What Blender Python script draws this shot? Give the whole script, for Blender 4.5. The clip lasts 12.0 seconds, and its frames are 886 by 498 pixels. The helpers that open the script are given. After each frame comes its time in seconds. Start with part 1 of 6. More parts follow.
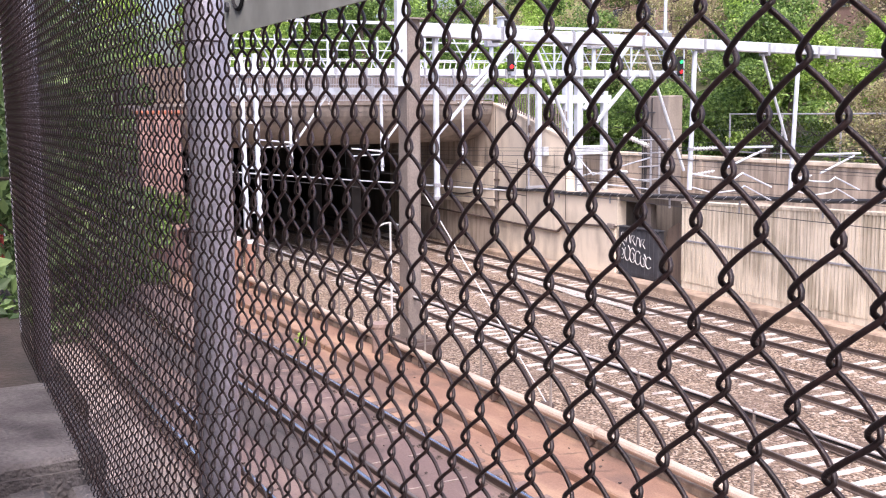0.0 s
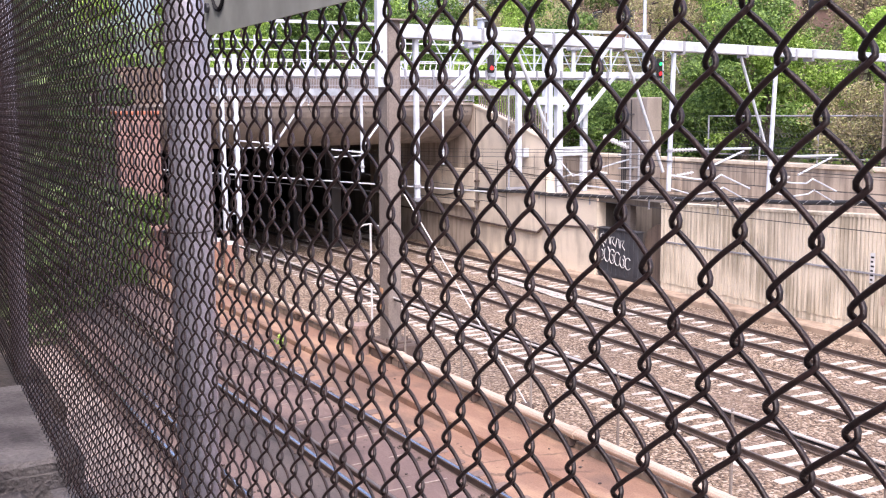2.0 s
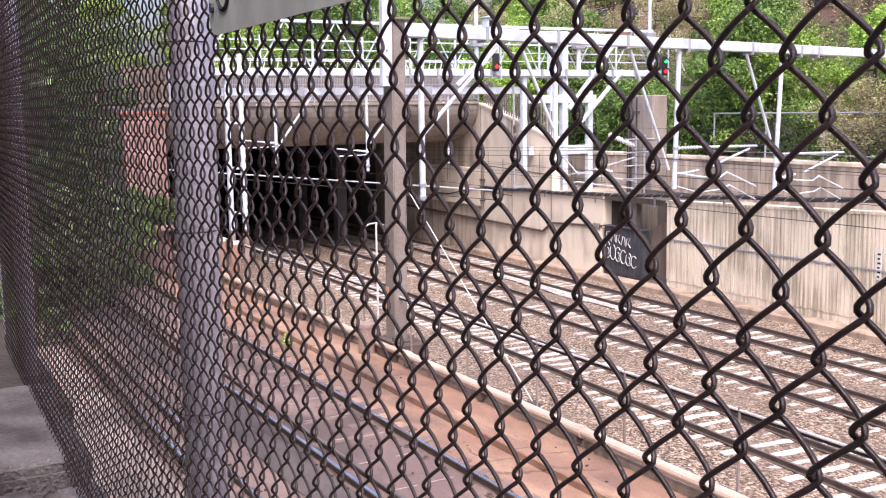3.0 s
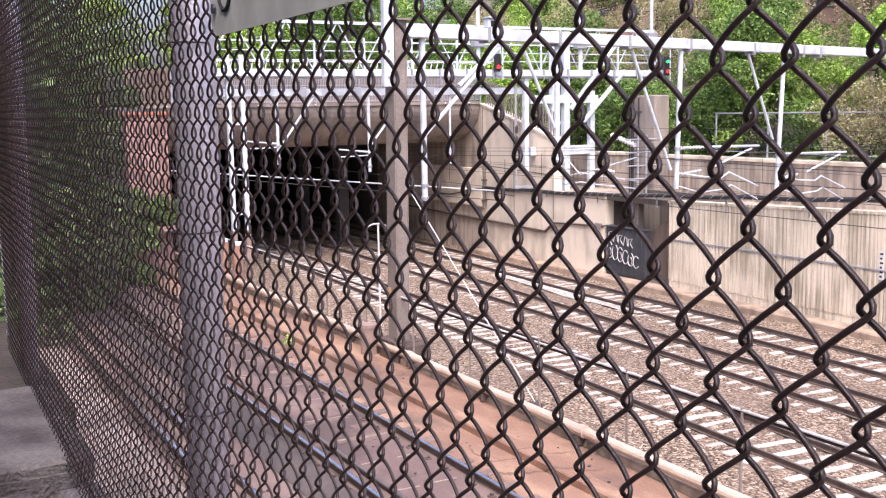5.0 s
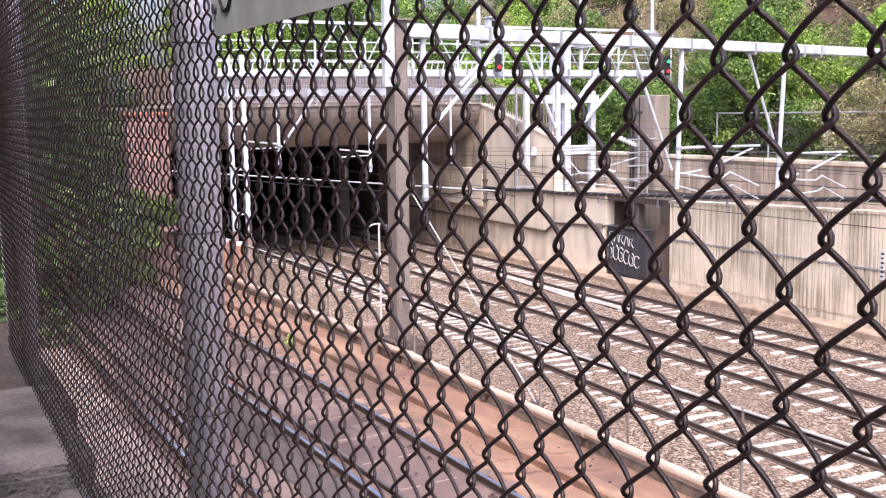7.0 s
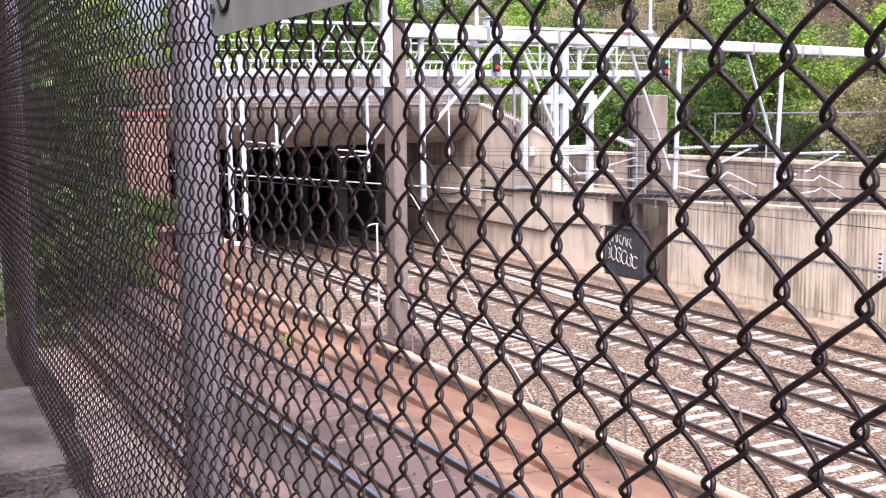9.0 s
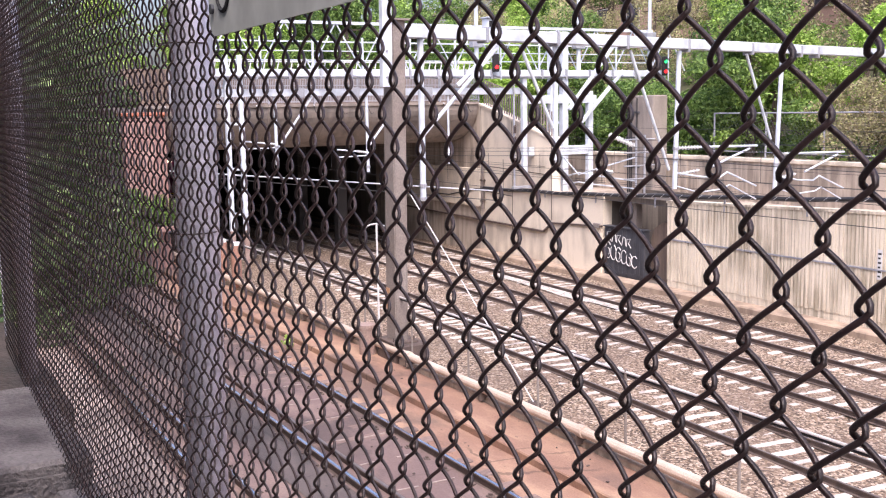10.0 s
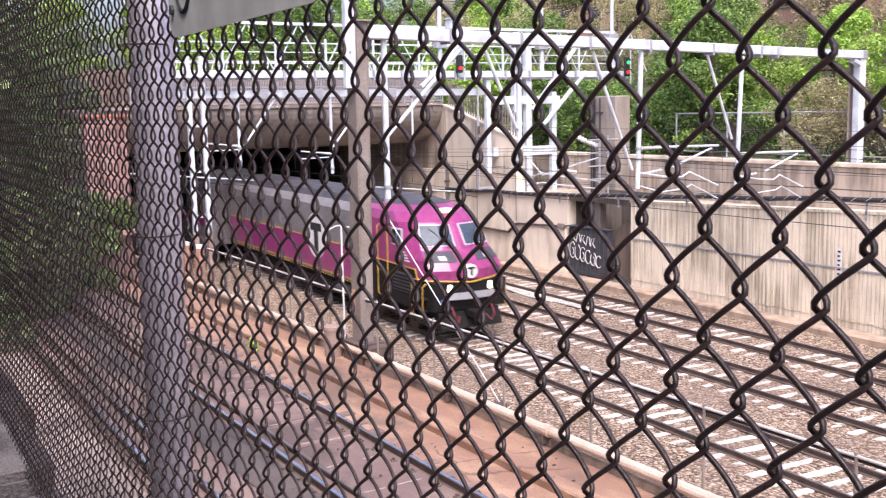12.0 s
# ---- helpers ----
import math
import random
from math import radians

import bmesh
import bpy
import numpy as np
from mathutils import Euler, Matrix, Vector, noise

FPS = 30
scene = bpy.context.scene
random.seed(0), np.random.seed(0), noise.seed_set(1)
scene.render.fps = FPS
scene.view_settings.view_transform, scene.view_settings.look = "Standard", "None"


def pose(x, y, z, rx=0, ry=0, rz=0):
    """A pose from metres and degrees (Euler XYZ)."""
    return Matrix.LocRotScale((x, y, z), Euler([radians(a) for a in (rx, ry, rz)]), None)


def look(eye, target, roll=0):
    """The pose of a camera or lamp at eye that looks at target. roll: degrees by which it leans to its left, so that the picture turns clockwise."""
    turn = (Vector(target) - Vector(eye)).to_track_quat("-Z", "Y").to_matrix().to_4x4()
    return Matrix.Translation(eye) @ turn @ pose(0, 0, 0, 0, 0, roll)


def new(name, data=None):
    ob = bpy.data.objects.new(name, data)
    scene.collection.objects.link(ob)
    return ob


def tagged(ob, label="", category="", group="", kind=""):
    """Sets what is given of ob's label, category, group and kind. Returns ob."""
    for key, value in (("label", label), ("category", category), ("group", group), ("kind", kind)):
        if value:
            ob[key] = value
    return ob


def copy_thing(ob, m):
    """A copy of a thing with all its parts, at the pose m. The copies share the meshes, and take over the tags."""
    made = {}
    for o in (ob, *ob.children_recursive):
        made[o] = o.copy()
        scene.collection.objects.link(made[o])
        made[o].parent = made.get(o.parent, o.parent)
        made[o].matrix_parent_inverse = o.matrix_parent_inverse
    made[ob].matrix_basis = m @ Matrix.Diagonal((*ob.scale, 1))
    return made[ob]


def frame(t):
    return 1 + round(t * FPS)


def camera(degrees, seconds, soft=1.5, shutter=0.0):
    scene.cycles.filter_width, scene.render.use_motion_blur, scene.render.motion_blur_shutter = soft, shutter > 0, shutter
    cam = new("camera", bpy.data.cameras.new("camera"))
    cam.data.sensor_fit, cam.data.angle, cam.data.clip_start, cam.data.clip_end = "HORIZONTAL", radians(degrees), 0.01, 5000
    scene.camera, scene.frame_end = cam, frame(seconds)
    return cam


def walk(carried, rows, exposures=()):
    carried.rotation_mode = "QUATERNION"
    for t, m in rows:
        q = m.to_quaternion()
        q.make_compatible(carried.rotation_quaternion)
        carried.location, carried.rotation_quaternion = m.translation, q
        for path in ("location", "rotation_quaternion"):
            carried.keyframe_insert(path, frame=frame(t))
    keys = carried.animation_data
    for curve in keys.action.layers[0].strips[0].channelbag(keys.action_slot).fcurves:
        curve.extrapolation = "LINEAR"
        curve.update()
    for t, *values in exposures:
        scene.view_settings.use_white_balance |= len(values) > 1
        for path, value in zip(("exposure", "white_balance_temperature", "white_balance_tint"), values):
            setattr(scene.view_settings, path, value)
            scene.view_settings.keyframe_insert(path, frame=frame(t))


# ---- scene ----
cam = camera(46.81, 12.0, soft=1.15, shutter=0.3)
HEIGHT = 7.5


def aim(t, yaw, pitch, roll, dx, dy, dz):
    """One row of the walk: the way the camera faces in degrees, and its drift in millimetres."""
    eye = Vector((dx, dy, dz)) * 0.001 + Vector((0, 0, HEIGHT))
    a, b = radians(yaw), radians(pitch)
    way = Vector((math.cos(a) * math.cos(b), math.sin(a) * math.cos(b), -math.sin(b)))
    return t, look(eye, eye + way, roll)


walk(cam, [
    aim(0.0, 151.619, 7.776, -0.739, -0.8, 1.0, -0.2),
    aim(0.5, 151.594, 7.731, -0.770, -0.1, 0.1, 0.2),
    aim(1.0, 150.855, 7.749, -0.619, 0.1, -0.2, 0.1),
    aim(1.5, 150.223, 7.671, -0.425, 0.7, -0.8, 0.2),
    aim(2.0, 150.500, 7.723, -0.597, 0.2, -0.4, 0.0),
    aim(2.5, 150.728, 7.769, -0.854, -0.1, 0.3, -0.2),
    aim(3.0, 150.823, 7.787, -0.877, 0.2, -0.2, 0.1),
    aim(5.0, 150.941, 7.759, -0.985, -0.2, 0.2, -0.1),
    aim(5.5, 150.963, 7.754, -1.043, 0.0, 0.1, 0.1),
    aim(6.0, 150.987, 7.756, -1.016, 0.0, -0.0, 0.0),
    aim(6.5, 150.987, 7.756, -1.016, 0.0, -0.0, -0.0),
    aim(7.0, 150.984, 7.756, -1.019, 0.0, -0.1, 0.0),
    aim(9.0, 150.876, 7.754, -0.975, 0.8, -0.7, 0.0),
    aim(9.5, 150.852, 7.721, -1.042, 0.6, -0.4, 0.1),
    aim(10.0, 150.850, 7.753, -1.016, 0.5, -0.2, 0.1),
    aim(10.5, 150.824, 7.742, -1.130, 0.2, 0.3, 0.0),
    aim(11.0, 150.723, 7.721, -1.060, 0.4, 0.1, 0.0),
    aim(11.5, 150.624, 7.698, -1.083, 0.6, -0.1, 0.2),
    aim(11.6, 150.610, 7.700, -1.090, 0.7, -0.1, 0.2),
    aim(11.8, 149.810, 7.714, -1.140, 1.2, 0.5, 0.1),
    aim(12.0, 148.881, 7.732, -1.202, 1.9, 1.2, -0.0),
], exposures=[(0.0, 1.2, 6120, 20), (12.0, 1.2, 6120, 20)])

# ---------------------------------------------------------------- world and sun
world = bpy.data.worlds.new("world")
scene.world = world
world.use_nodes = True
wn, wl = world.node_tree.nodes, world.node_tree.links
sky = wn.new("ShaderNodeTexSky")
sky.sky_type = "NISHITA"
sky.sun_disc = False
sky.sun_elevation, sky.sun_rotation = radians(56), radians(116)
sky.dust_density, sky.air_density, sky.ozone_density = 6.0, 1.0, 0.6
wl.new(sky.outputs[0], wn["Background"].inputs[0])
wn["Background"].inputs[1].default_value = 0.15
sun = new("sun", bpy.data.lights.new("sun", "SUN"))
sun.data.energy, sun.data.angle, sun.data.color = 1.1, radians(30), (1.0, 0.96, 0.9)
sun.matrix_world = look((0, 0, 60), (-36, 17, 0))


# ---------------------------------------------------------------- materials
def material(name, base, rough=0.8, metal=0.0, second=None, scale=3.0, fine=60.0, bump=0.0, bump_scale=80.0, mix=0.5, stretch=(1, 1, 1), each=0.0, spec=0.5):
    """Two tones blended by large noise, darkened by fine noise, with relief; each: how much the tone differs from object to object."""
    m = bpy.data.materials.new(name)
    m.use_nodes = True
    nt = m.node_tree
    n, l = nt.nodes, nt.links
    bsdf = n["Principled BSDF"]
    bsdf.inputs["Metallic"].default_value = metal
    bsdf.inputs["Specular IOR Level"].default_value = spec
    tc = n.new("ShaderNodeTexCoord")
    mp = n.new("ShaderNodeMapping")
    mp.inputs["Scale"].default_value = stretch
    l.new(tc.outputs["Object"], mp.inputs[0])
    big = n.new("ShaderNodeTexNoise")
    big.inputs["Scale"].default_value, big.inputs["Detail"].default_value = scale, 6
    l.new(mp.outputs[0], big.inputs[0])
    small = n.new("ShaderNodeTexNoise")
    small.inputs["Scale"].default_value, small.inputs["Detail"].default_value = fine, 3
    l.new(mp.outputs[0], small.inputs[0])
    ramp = n.new("ShaderNodeValToRGB")
    ramp.color_ramp.elements[0].position, ramp.color_ramp.elements[1].position = 0.5 - mix * 0.4, 0.5 + mix * 0.4
    ramp.color_ramp.elements[0].color = (*base, 1)
    ramp.color_ramp.elements[1].color = (*(second or [c * 0.8 for c in base]), 1)
    l.new(big.outputs[0], ramp.inputs[0])
    hsv = n.new("ShaderNodeHueSaturation")
    l.new(ramp.outputs[0], hsv.inputs["Color"])
    rng = n.new("ShaderNodeMapRange")
    rng.inputs["From Min"].default_value, rng.inputs["From Max"].default_value = 0.3, 0.7
    rng.inputs["To Min"].default_value, rng.inputs["To Max"].default_value = 0.8, 1.2
    l.new(small.outputs[0], rng.inputs[0])
    if each:
        info = n.new("ShaderNodeObjectInfo")
        er = n.new("ShaderNodeMapRange")
        er.inputs["To Min"].default_value, er.inputs["To Max"].default_value = 1 - each, 1 + each
        l.new(info.outputs["Random"], er.inputs[0])
        mul = n.new("ShaderNodeMath")
        mul.operation = "MULTIPLY"
        l.new(rng.outputs[0], mul.inputs[0])
        l.new(er.outputs[0], mul.inputs[1])
        l.new(mul.outputs[0], hsv.inputs["Value"])
    else:
        l.new(rng.outputs[0], hsv.inputs["Value"])
    l.new(hsv.outputs[0], bsdf.inputs["Base Color"])
    rr = n.new("ShaderNodeMapRange")
    rr.inputs["To Min"].default_value, rr.inputs["To Max"].default_value = max(0.02, rough - 0.12), min(1, rough + 0.12)
    l.new(big.outputs[0], rr.inputs[0])
    l.new(rr.outputs[0], bsdf.inputs["Roughness"])
    if bump:
        bn = n.new("ShaderNodeTexNoise")
        bn.inputs["Scale"].default_value, bn.inputs["Detail"].default_value = bump_scale, 4
        l.new(mp.outputs[0], bn.inputs[0])
        bp = n.new("ShaderNodeBump")
        bp.inputs["Strength"].default_value, bp.inputs["Distance"].default_value = bump, 0.02
        l.new(bn.outputs[0], bp.inputs["Height"])
        l.new(bp.outputs[0], bsdf.inputs["Normal"])
    return m


def gravel(name, tones, size, stain, stain_scale, relief=1.0):
    """Loose stone: every cell of a Voronoi pattern is a stone with a tone of its own, stained in large patches."""
    m = bpy.data.materials.new(name)
    m.use_nodes = True
    n, l = m.node_tree.nodes, m.node_tree.links
    bsdf = n["Principled BSDF"]
    bsdf.inputs["Roughness"].default_value = 0.92
    tc = n.new("ShaderNodeTexCoord")
    vo = n.new("ShaderNodeTexVoronoi")
    vo.inputs["Scale"].default_value = 1 / size
    l.new(tc.outputs["Object"], vo.inputs["Vector"])
    ramp = n.new("ShaderNodeValToRGB")
    ramp.color_ramp.interpolation = "LINEAR"
    el = ramp.color_ramp.elements
    el[0].color, el[1].color = (*tones[0], 1), (*tones[-1], 1)
    for i, t in enumerate(tones[1:-1]):
        e = el.new((i + 1) / (len(tones) - 1))
        e.color = (*t, 1)
    sep = n.new("ShaderNodeSeparateColor")
    l.new(vo.outputs["Color"], sep.inputs[0])
    l.new(sep.outputs[0], ramp.inputs[0])
    big = n.new("ShaderNodeTexNoise")
    big.inputs["Scale"].default_value, big.inputs["Detail"].default_value = stain_scale, 7
    l.new(tc.outputs["Object"], big.inputs[0])
    cut = n.new("ShaderNodeMapRange")
    cut.inputs["From Min"].default_value, cut.inputs["From Max"].default_value = 0.42, 0.66
    cut.inputs["To Max"].default_value = 0.5
    l.new(big.outputs[0], cut.inputs[0])
    mx = n.new("ShaderNodeMix")
    mx.data_type = "RGBA"
    l.new(cut.outputs[0], mx.inputs[0])
    l.new(ramp.outputs[0], mx.inputs[6])
    mx.inputs[7].default_value = (*stain, 1)
    l.new(mx.outputs[2], bsdf.inputs["Base Color"])
    bp = n.new("ShaderNodeBump")
    bp.inputs["Strength"].default_value, bp.inputs["Distance"].default_value = relief, size * 0.6
    bp.invert = True
    l.new(vo.outputs["Distance"], bp.inputs["Height"])
    l.new(bp.outputs[0], bsdf.inputs["Normal"])
    return m


def streaked(name, base, dark, rough=0.9, across=6.0, streak=0.8, form=0.0):
    """Weathered concrete: stains that run down the face, a cloudy tone and pitting; form: spacing of board marks."""
    m = bpy.data.materials.new(name)
    m.use_nodes = True
    n, l = m.node_tree.nodes, m.node_tree.links
    bsdf = n["Principled BSDF"]
    bsdf.inputs["Roughness"].default_value = rough
    tc = n.new("ShaderNodeNewGeometry")
    mp = n.new("ShaderNodeMapping")
    mp.inputs["Scale"].default_value = (across, across, 0.35)
    l.new(tc.outputs["Position"], mp.inputs[0])
    st = n.new("ShaderNodeTexNoise")
    st.inputs["Scale"].default_value, st.inputs["Detail"].default_value = 1.0, 6
    l.new(mp.outputs[0], st.inputs[0])
    cl = n.new("ShaderNodeTexNoise")
    cl.inputs["Scale"].default_value, cl.inputs["Detail"].default_value = 0.5, 7
    l.new(tc.outputs["Position"], cl.inputs[0])
    add = n.new("ShaderNodeMath")
    add.operation = "MULTIPLY"
    l.new(st.outputs[0], add.inputs[0])
    l.new(cl.outputs[0], add.inputs[1])
    rg = n.new("ShaderNodeMapRange")
    rg.inputs["From Min"].default_value, rg.inputs["From Max"].default_value = 0.2, 0.36
    rg.inputs["To Max"].default_value = streak
    l.new(add.outputs[0], rg.inputs[0])
    mx = n.new("ShaderNodeMix")
    mx.data_type = "RGBA"
    mx.inputs[6].default_value, mx.inputs[7].default_value = (*base, 1), (*dark, 1)
    l.new(rg.outputs[0], mx.inputs[0])
    fine = n.new("ShaderNodeTexNoise")
    fine.inputs["Scale"].default_value, fine.inputs["Detail"].default_value = 25, 5
    l.new(tc.outputs["Position"], fine.inputs[0])
    fr = n.new("ShaderNodeMapRange")
    fr.inputs["To Min"].default_value, fr.inputs["To Max"].default_value = 0.72, 1.25
    l.new(fine.outputs[0], fr.inputs[0])
    hsv = n.new("ShaderNodeHueSaturation")
    l.new(mx.outputs[2], hsv.inputs["Color"])
    l.new(fr.outputs[0], hsv.inputs["Value"])
    l.new(hsv.outputs[0], bsdf.inputs["Base Color"])
    bp = n.new("ShaderNodeBump")
    bp.inputs["Strength"].default_value, bp.inputs["Distance"].default_value = 0.5, 0.02
    l.new(fine.outputs[0], bp.inputs["Height"])
    l.new(bp.outputs[0], bsdf.inputs["Normal"])
    return m


def stained_bed(name, base, dust, stain):
    """Old concrete slab: dusty patches, oily stains, dark spots and fine wandering cracks."""
    m = bpy.data.materials.new(name)
    m.use_nodes = True
    n, l = m.node_tree.nodes, m.node_tree.links
    bsdf = n["Principled BSDF"]
    bsdf.inputs["Roughness"].default_value = 0.88
    tc = n.new("ShaderNodeTexCoord")

    def cloud(scale, detail, low, high, stretch=(1, 1, 1)):
        mp = n.new("ShaderNodeMapping")
        mp.inputs["Scale"].default_value = stretch
        l.new(tc.outputs["Object"], mp.inputs[0])
        t = n.new("ShaderNodeTexNoise")
        t.inputs["Scale"].default_value, t.inputs["Detail"].default_value = scale, detail
        t.inputs["Roughness"].default_value = 0.62
        l.new(mp.outputs[0], t.inputs[0])
        r = n.new("ShaderNodeMapRange")
        r.inputs["From Min"].default_value, r.inputs["From Max"].default_value = low, high
        l.new(t.outputs[0], r.inputs[0])
        return r.outputs[0], t

    def blend(fac, under, over, most=1.0):
        mu = n.new("ShaderNodeMath")
        mu.operation = "MULTIPLY"
        mu.inputs[1].default_value = most
        l.new(fac, mu.inputs[0])
        mx = n.new("ShaderNodeMix")
        mx.data_type = "RGBA"
        l.new(mu.outputs[0], mx.inputs[0])
        if isinstance(under, tuple):
            mx.inputs[6].default_value = (*under, 1)
        else:
            l.new(under, mx.inputs[6])
        mx.inputs[7].default_value = (*over, 1)
        return mx.outputs[2]

    col = blend(cloud(0.8, 7, 0.45, 0.62, (0.5, 1.2, 1))[0], base, dust, 0.9)
    col = blend(cloud(0.55, 8, 0.5, 0.6, (0.6, 1, 1))[0], col, stain, 0.75)
    col = blend(cloud(6.5, 4, 0.66, 0.72)[0], col, tuple(c * 0.45 for c in stain), 0.8)
    warp = cloud(1.3, 5, 0, 1)[1]
    mixv = n.new("ShaderNodeMix")
    mixv.data_type = "RGBA"
    mixv.inputs[0].default_value = 0.3
    l.new(tc.outputs["Object"], mixv.inputs[6])
    l.new(warp.outputs["Color"], mixv.inputs[7])
    vo = n.new("ShaderNodeTexVoronoi")
    vo.feature = "DISTANCE_TO_EDGE"
    vo.inputs["Scale"].default_value = 0.7
    l.new(mixv.outputs[2], vo.inputs["Vector"])
    cr = n.new("ShaderNodeMapRange")
    cr.inputs["From Min"].default_value, cr.inputs["From Max"].default_value = 0.006, 0.016
    cr.inputs["To Min"].default_value, cr.inputs["To Max"].default_value = 1, 0
    l.new(vo.outputs["Distance"], cr.inputs[0])
    part_of = n.new("ShaderNodeMath")
    part_of.operation = "MULTIPLY"
    l.new(cr.outputs[0], part_of.inputs[0])
    l.new(cloud(0.4, 4, 0.48, 0.58)[0], part_of.inputs[1])
    col = blend(part_of.outputs[0], col, tuple(c * 0.35 for c in stain), 0.55)
    fine = n.new("ShaderNodeTexNoise")
    fine.inputs["Scale"].default_value, fine.inputs["Detail"].default_value = 32, 5
    l.new(tc.outputs["Object"], fine.inputs[0])
    fr = n.new("ShaderNodeMapRange")
    fr.inputs["To Min"].default_value, fr.inputs["To Max"].default_value = 0.7, 1.3
    l.new(fine.outputs[0], fr.inputs[0])
    hsv = n.new("ShaderNodeHueSaturation")
    l.new(col, hsv.inputs["Color"])
    l.new(fr.outputs[0], hsv.inputs["Value"])
    l.new(hsv.outputs[0], bsdf.inputs["Base Color"])
    bp = n.new("ShaderNodeBump")
    bp.inputs["Strength"].default_value, bp.inputs["Distance"].default_value = 0.5, 0.02
    l.new(fine.outputs[0], bp.inputs["Height"])
    l.new(bp.outputs[0], bsdf.inputs["Normal"])
    return m


def leafy(name, a, b, c):
    """Leaves: every leaf has its own green, and lets some light through."""
    m = bpy.data.materials.new(name)
    m.use_nodes = True
    n, l = m.node_tree.nodes, m.node_tree.links
    bsdf = n["Principled BSDF"]
    bsdf.inputs["Roughness"].default_value = 0.55
    geo = n.new("ShaderNodeNewGeometry")
    ramp = n.new("ShaderNodeValToRGB")
    el = ramp.color_ramp.elements
    el[0].color, el[1].color = (*a, 1), (*c, 1)
    e = el.new(0.5)
    e.color = (*b, 1)
    l.new(geo.outputs["Random Per Island"], ramp.inputs[0])
    info = n.new("ShaderNodeObjectInfo")
    hr = n.new("ShaderNodeMapRange")
    hr.inputs["To Min"].default_value, hr.inputs["To Max"].default_value = 0.75, 1.3
    l.new(info.outputs["Random"], hr.inputs[0])
    hsv = n.new("ShaderNodeHueSaturation")
    l.new(ramp.outputs[0], hsv.inputs["Color"])
    l.new(hr.outputs[0], hsv.inputs["Value"])
    l.new(hsv.outputs[0], bsdf.inputs["Base Color"])
    tr = n.new("ShaderNodeBsdfTranslucent")
    l.new(hsv.outputs[0], tr.inputs[0])
    ms = n.new("ShaderNodeMixShader")
    ms.inputs[0].default_value = 0.35
    l.new(bsdf.outputs[0], ms.inputs[1])
    l.new(tr.outputs[0], ms.inputs[2])
    l.new(ms.outputs[0], n["Material Output"].inputs[0])
    return m


def glow(name, color, power):
    m = bpy.data.materials.new(name)
    m.use_nodes = True
    b = m.node_tree.nodes["Principled BSDF"]
    b.inputs["Base Color"].default_value = (*color, 1)
    b.inputs["Emission Color"].default_value = (*color, 1)
    b.inputs["Emission Strength"].default_value = power
    return m


BALLAST = gravel("ballast", [(0.03, 0.02, 0.016), (0.14, 0.095, 0.065), (0.29, 0.21, 0.145), (0.56, 0.46, 0.37)], 0.054, (0.17, 0.12, 0.093), 0.35, 1.0)
RED_BED = stained_bed("rust_dusted_concrete", (0.255, 0.148, 0.104), (0.4, 0.258, 0.172), (0.125, 0.082, 0.067))
PALE_BED = stained_bed("pale_dusty_concrete", (0.3, 0.235, 0.2), (0.43, 0.35, 0.305), (0.17, 0.135, 0.12))
GREY_BED = stained_bed("oil_stained_concrete", (0.165, 0.113, 0.103), (0.25, 0.178, 0.152), (0.075, 0.055, 0.052))
OIL_BED = stained_bed("oil_soaked_concrete", (0.075, 0.062, 0.06), (0.12, 0.095, 0.088), (0.04, 0.034, 0.034))
WALL_CONCRETE = streaked("ribbed_concrete", (0.78, 0.7, 0.57), (0.3, 0.255, 0.18), across=9.0, streak=0.75)
PLAIN_CONCRETE = streaked("plain_concrete", (0.76, 0.67, 0.55), (0.32, 0.27, 0.22), across=1.6, streak=0.6)
BROWN_CONCRETE = streaked("brown_concrete", (0.5, 0.42, 0.345), (0.2, 0.165, 0.135), across=4.0)
FOOTING = streaked("dusty_footing", (0.42, 0.32, 0.24), (0.2, 0.15, 0.115), across=2.0)
BEAM_CONCRETE = streaked("beam_concrete", (0.3, 0.26, 0.23), (0.15, 0.13, 0.12), across=2.5)
# dark concrete: shade of recess and tunnel put into the colour; also wall joints
RECESS = streaked("shade_and_joint_concrete", (0.13, 0.11, 0.095), (0.06, 0.05, 0.045))
RECESS_BROWN = streaked("dark_brown_concrete", (0.2, 0.15, 0.12), (0.11, 0.08, 0.065))
# near-black lining: the darkness inside the tunnel is put into the colour
TUNNEL = material("tunnel_shade_concrete", (0.06, 0.055, 0.055), 0.95, second=(0.03, 0.028, 0.028), scale=0.7)
PAVING = material("grey_pavement", (0.17, 0.152, 0.148), 0.9, second=(0.055, 0.047, 0.048), scale=3.2, fine=45, bump=0.9, bump_scale=60, mix=0.42)
SOIL = material("dark_soil", (0.075, 0.055, 0.045), 0.95, 0.0, (0.035, 0.028, 0.022), 3, 40, 0.8, 30)
BLOCKER_GREY = material("grey_blocker", (0.17, 0.175, 0.165), 0.9, 0.0, (0.12, 0.125, 0.118), 0.8, 20, 0.3, 20)
TERRACOTTA = material("terracotta_coping", (0.48, 0.17, 0.1), 0.8, 0.0, (0.38, 0.14, 0.09), 3, 40)
STEEL_WHITE = material("galvanised_white", (0.6, 0.65, 0.72), 0.45, 0.0, (0.52, 0.565, 0.63), 1.1, 2.5, 0.04, 20)
STEEL_GREY = material("galvanised_dull", (0.42, 0.43, 0.47), 0.5, 0.35, (0.32, 0.33, 0.37), 2.5, 45, 0.1, 40)
STEEL_BROWN = material("weathered_steel", (0.27, 0.235, 0.215), 0.7, 0.1, (0.2, 0.165, 0.145), 1.2, 35, 0.2, 30)
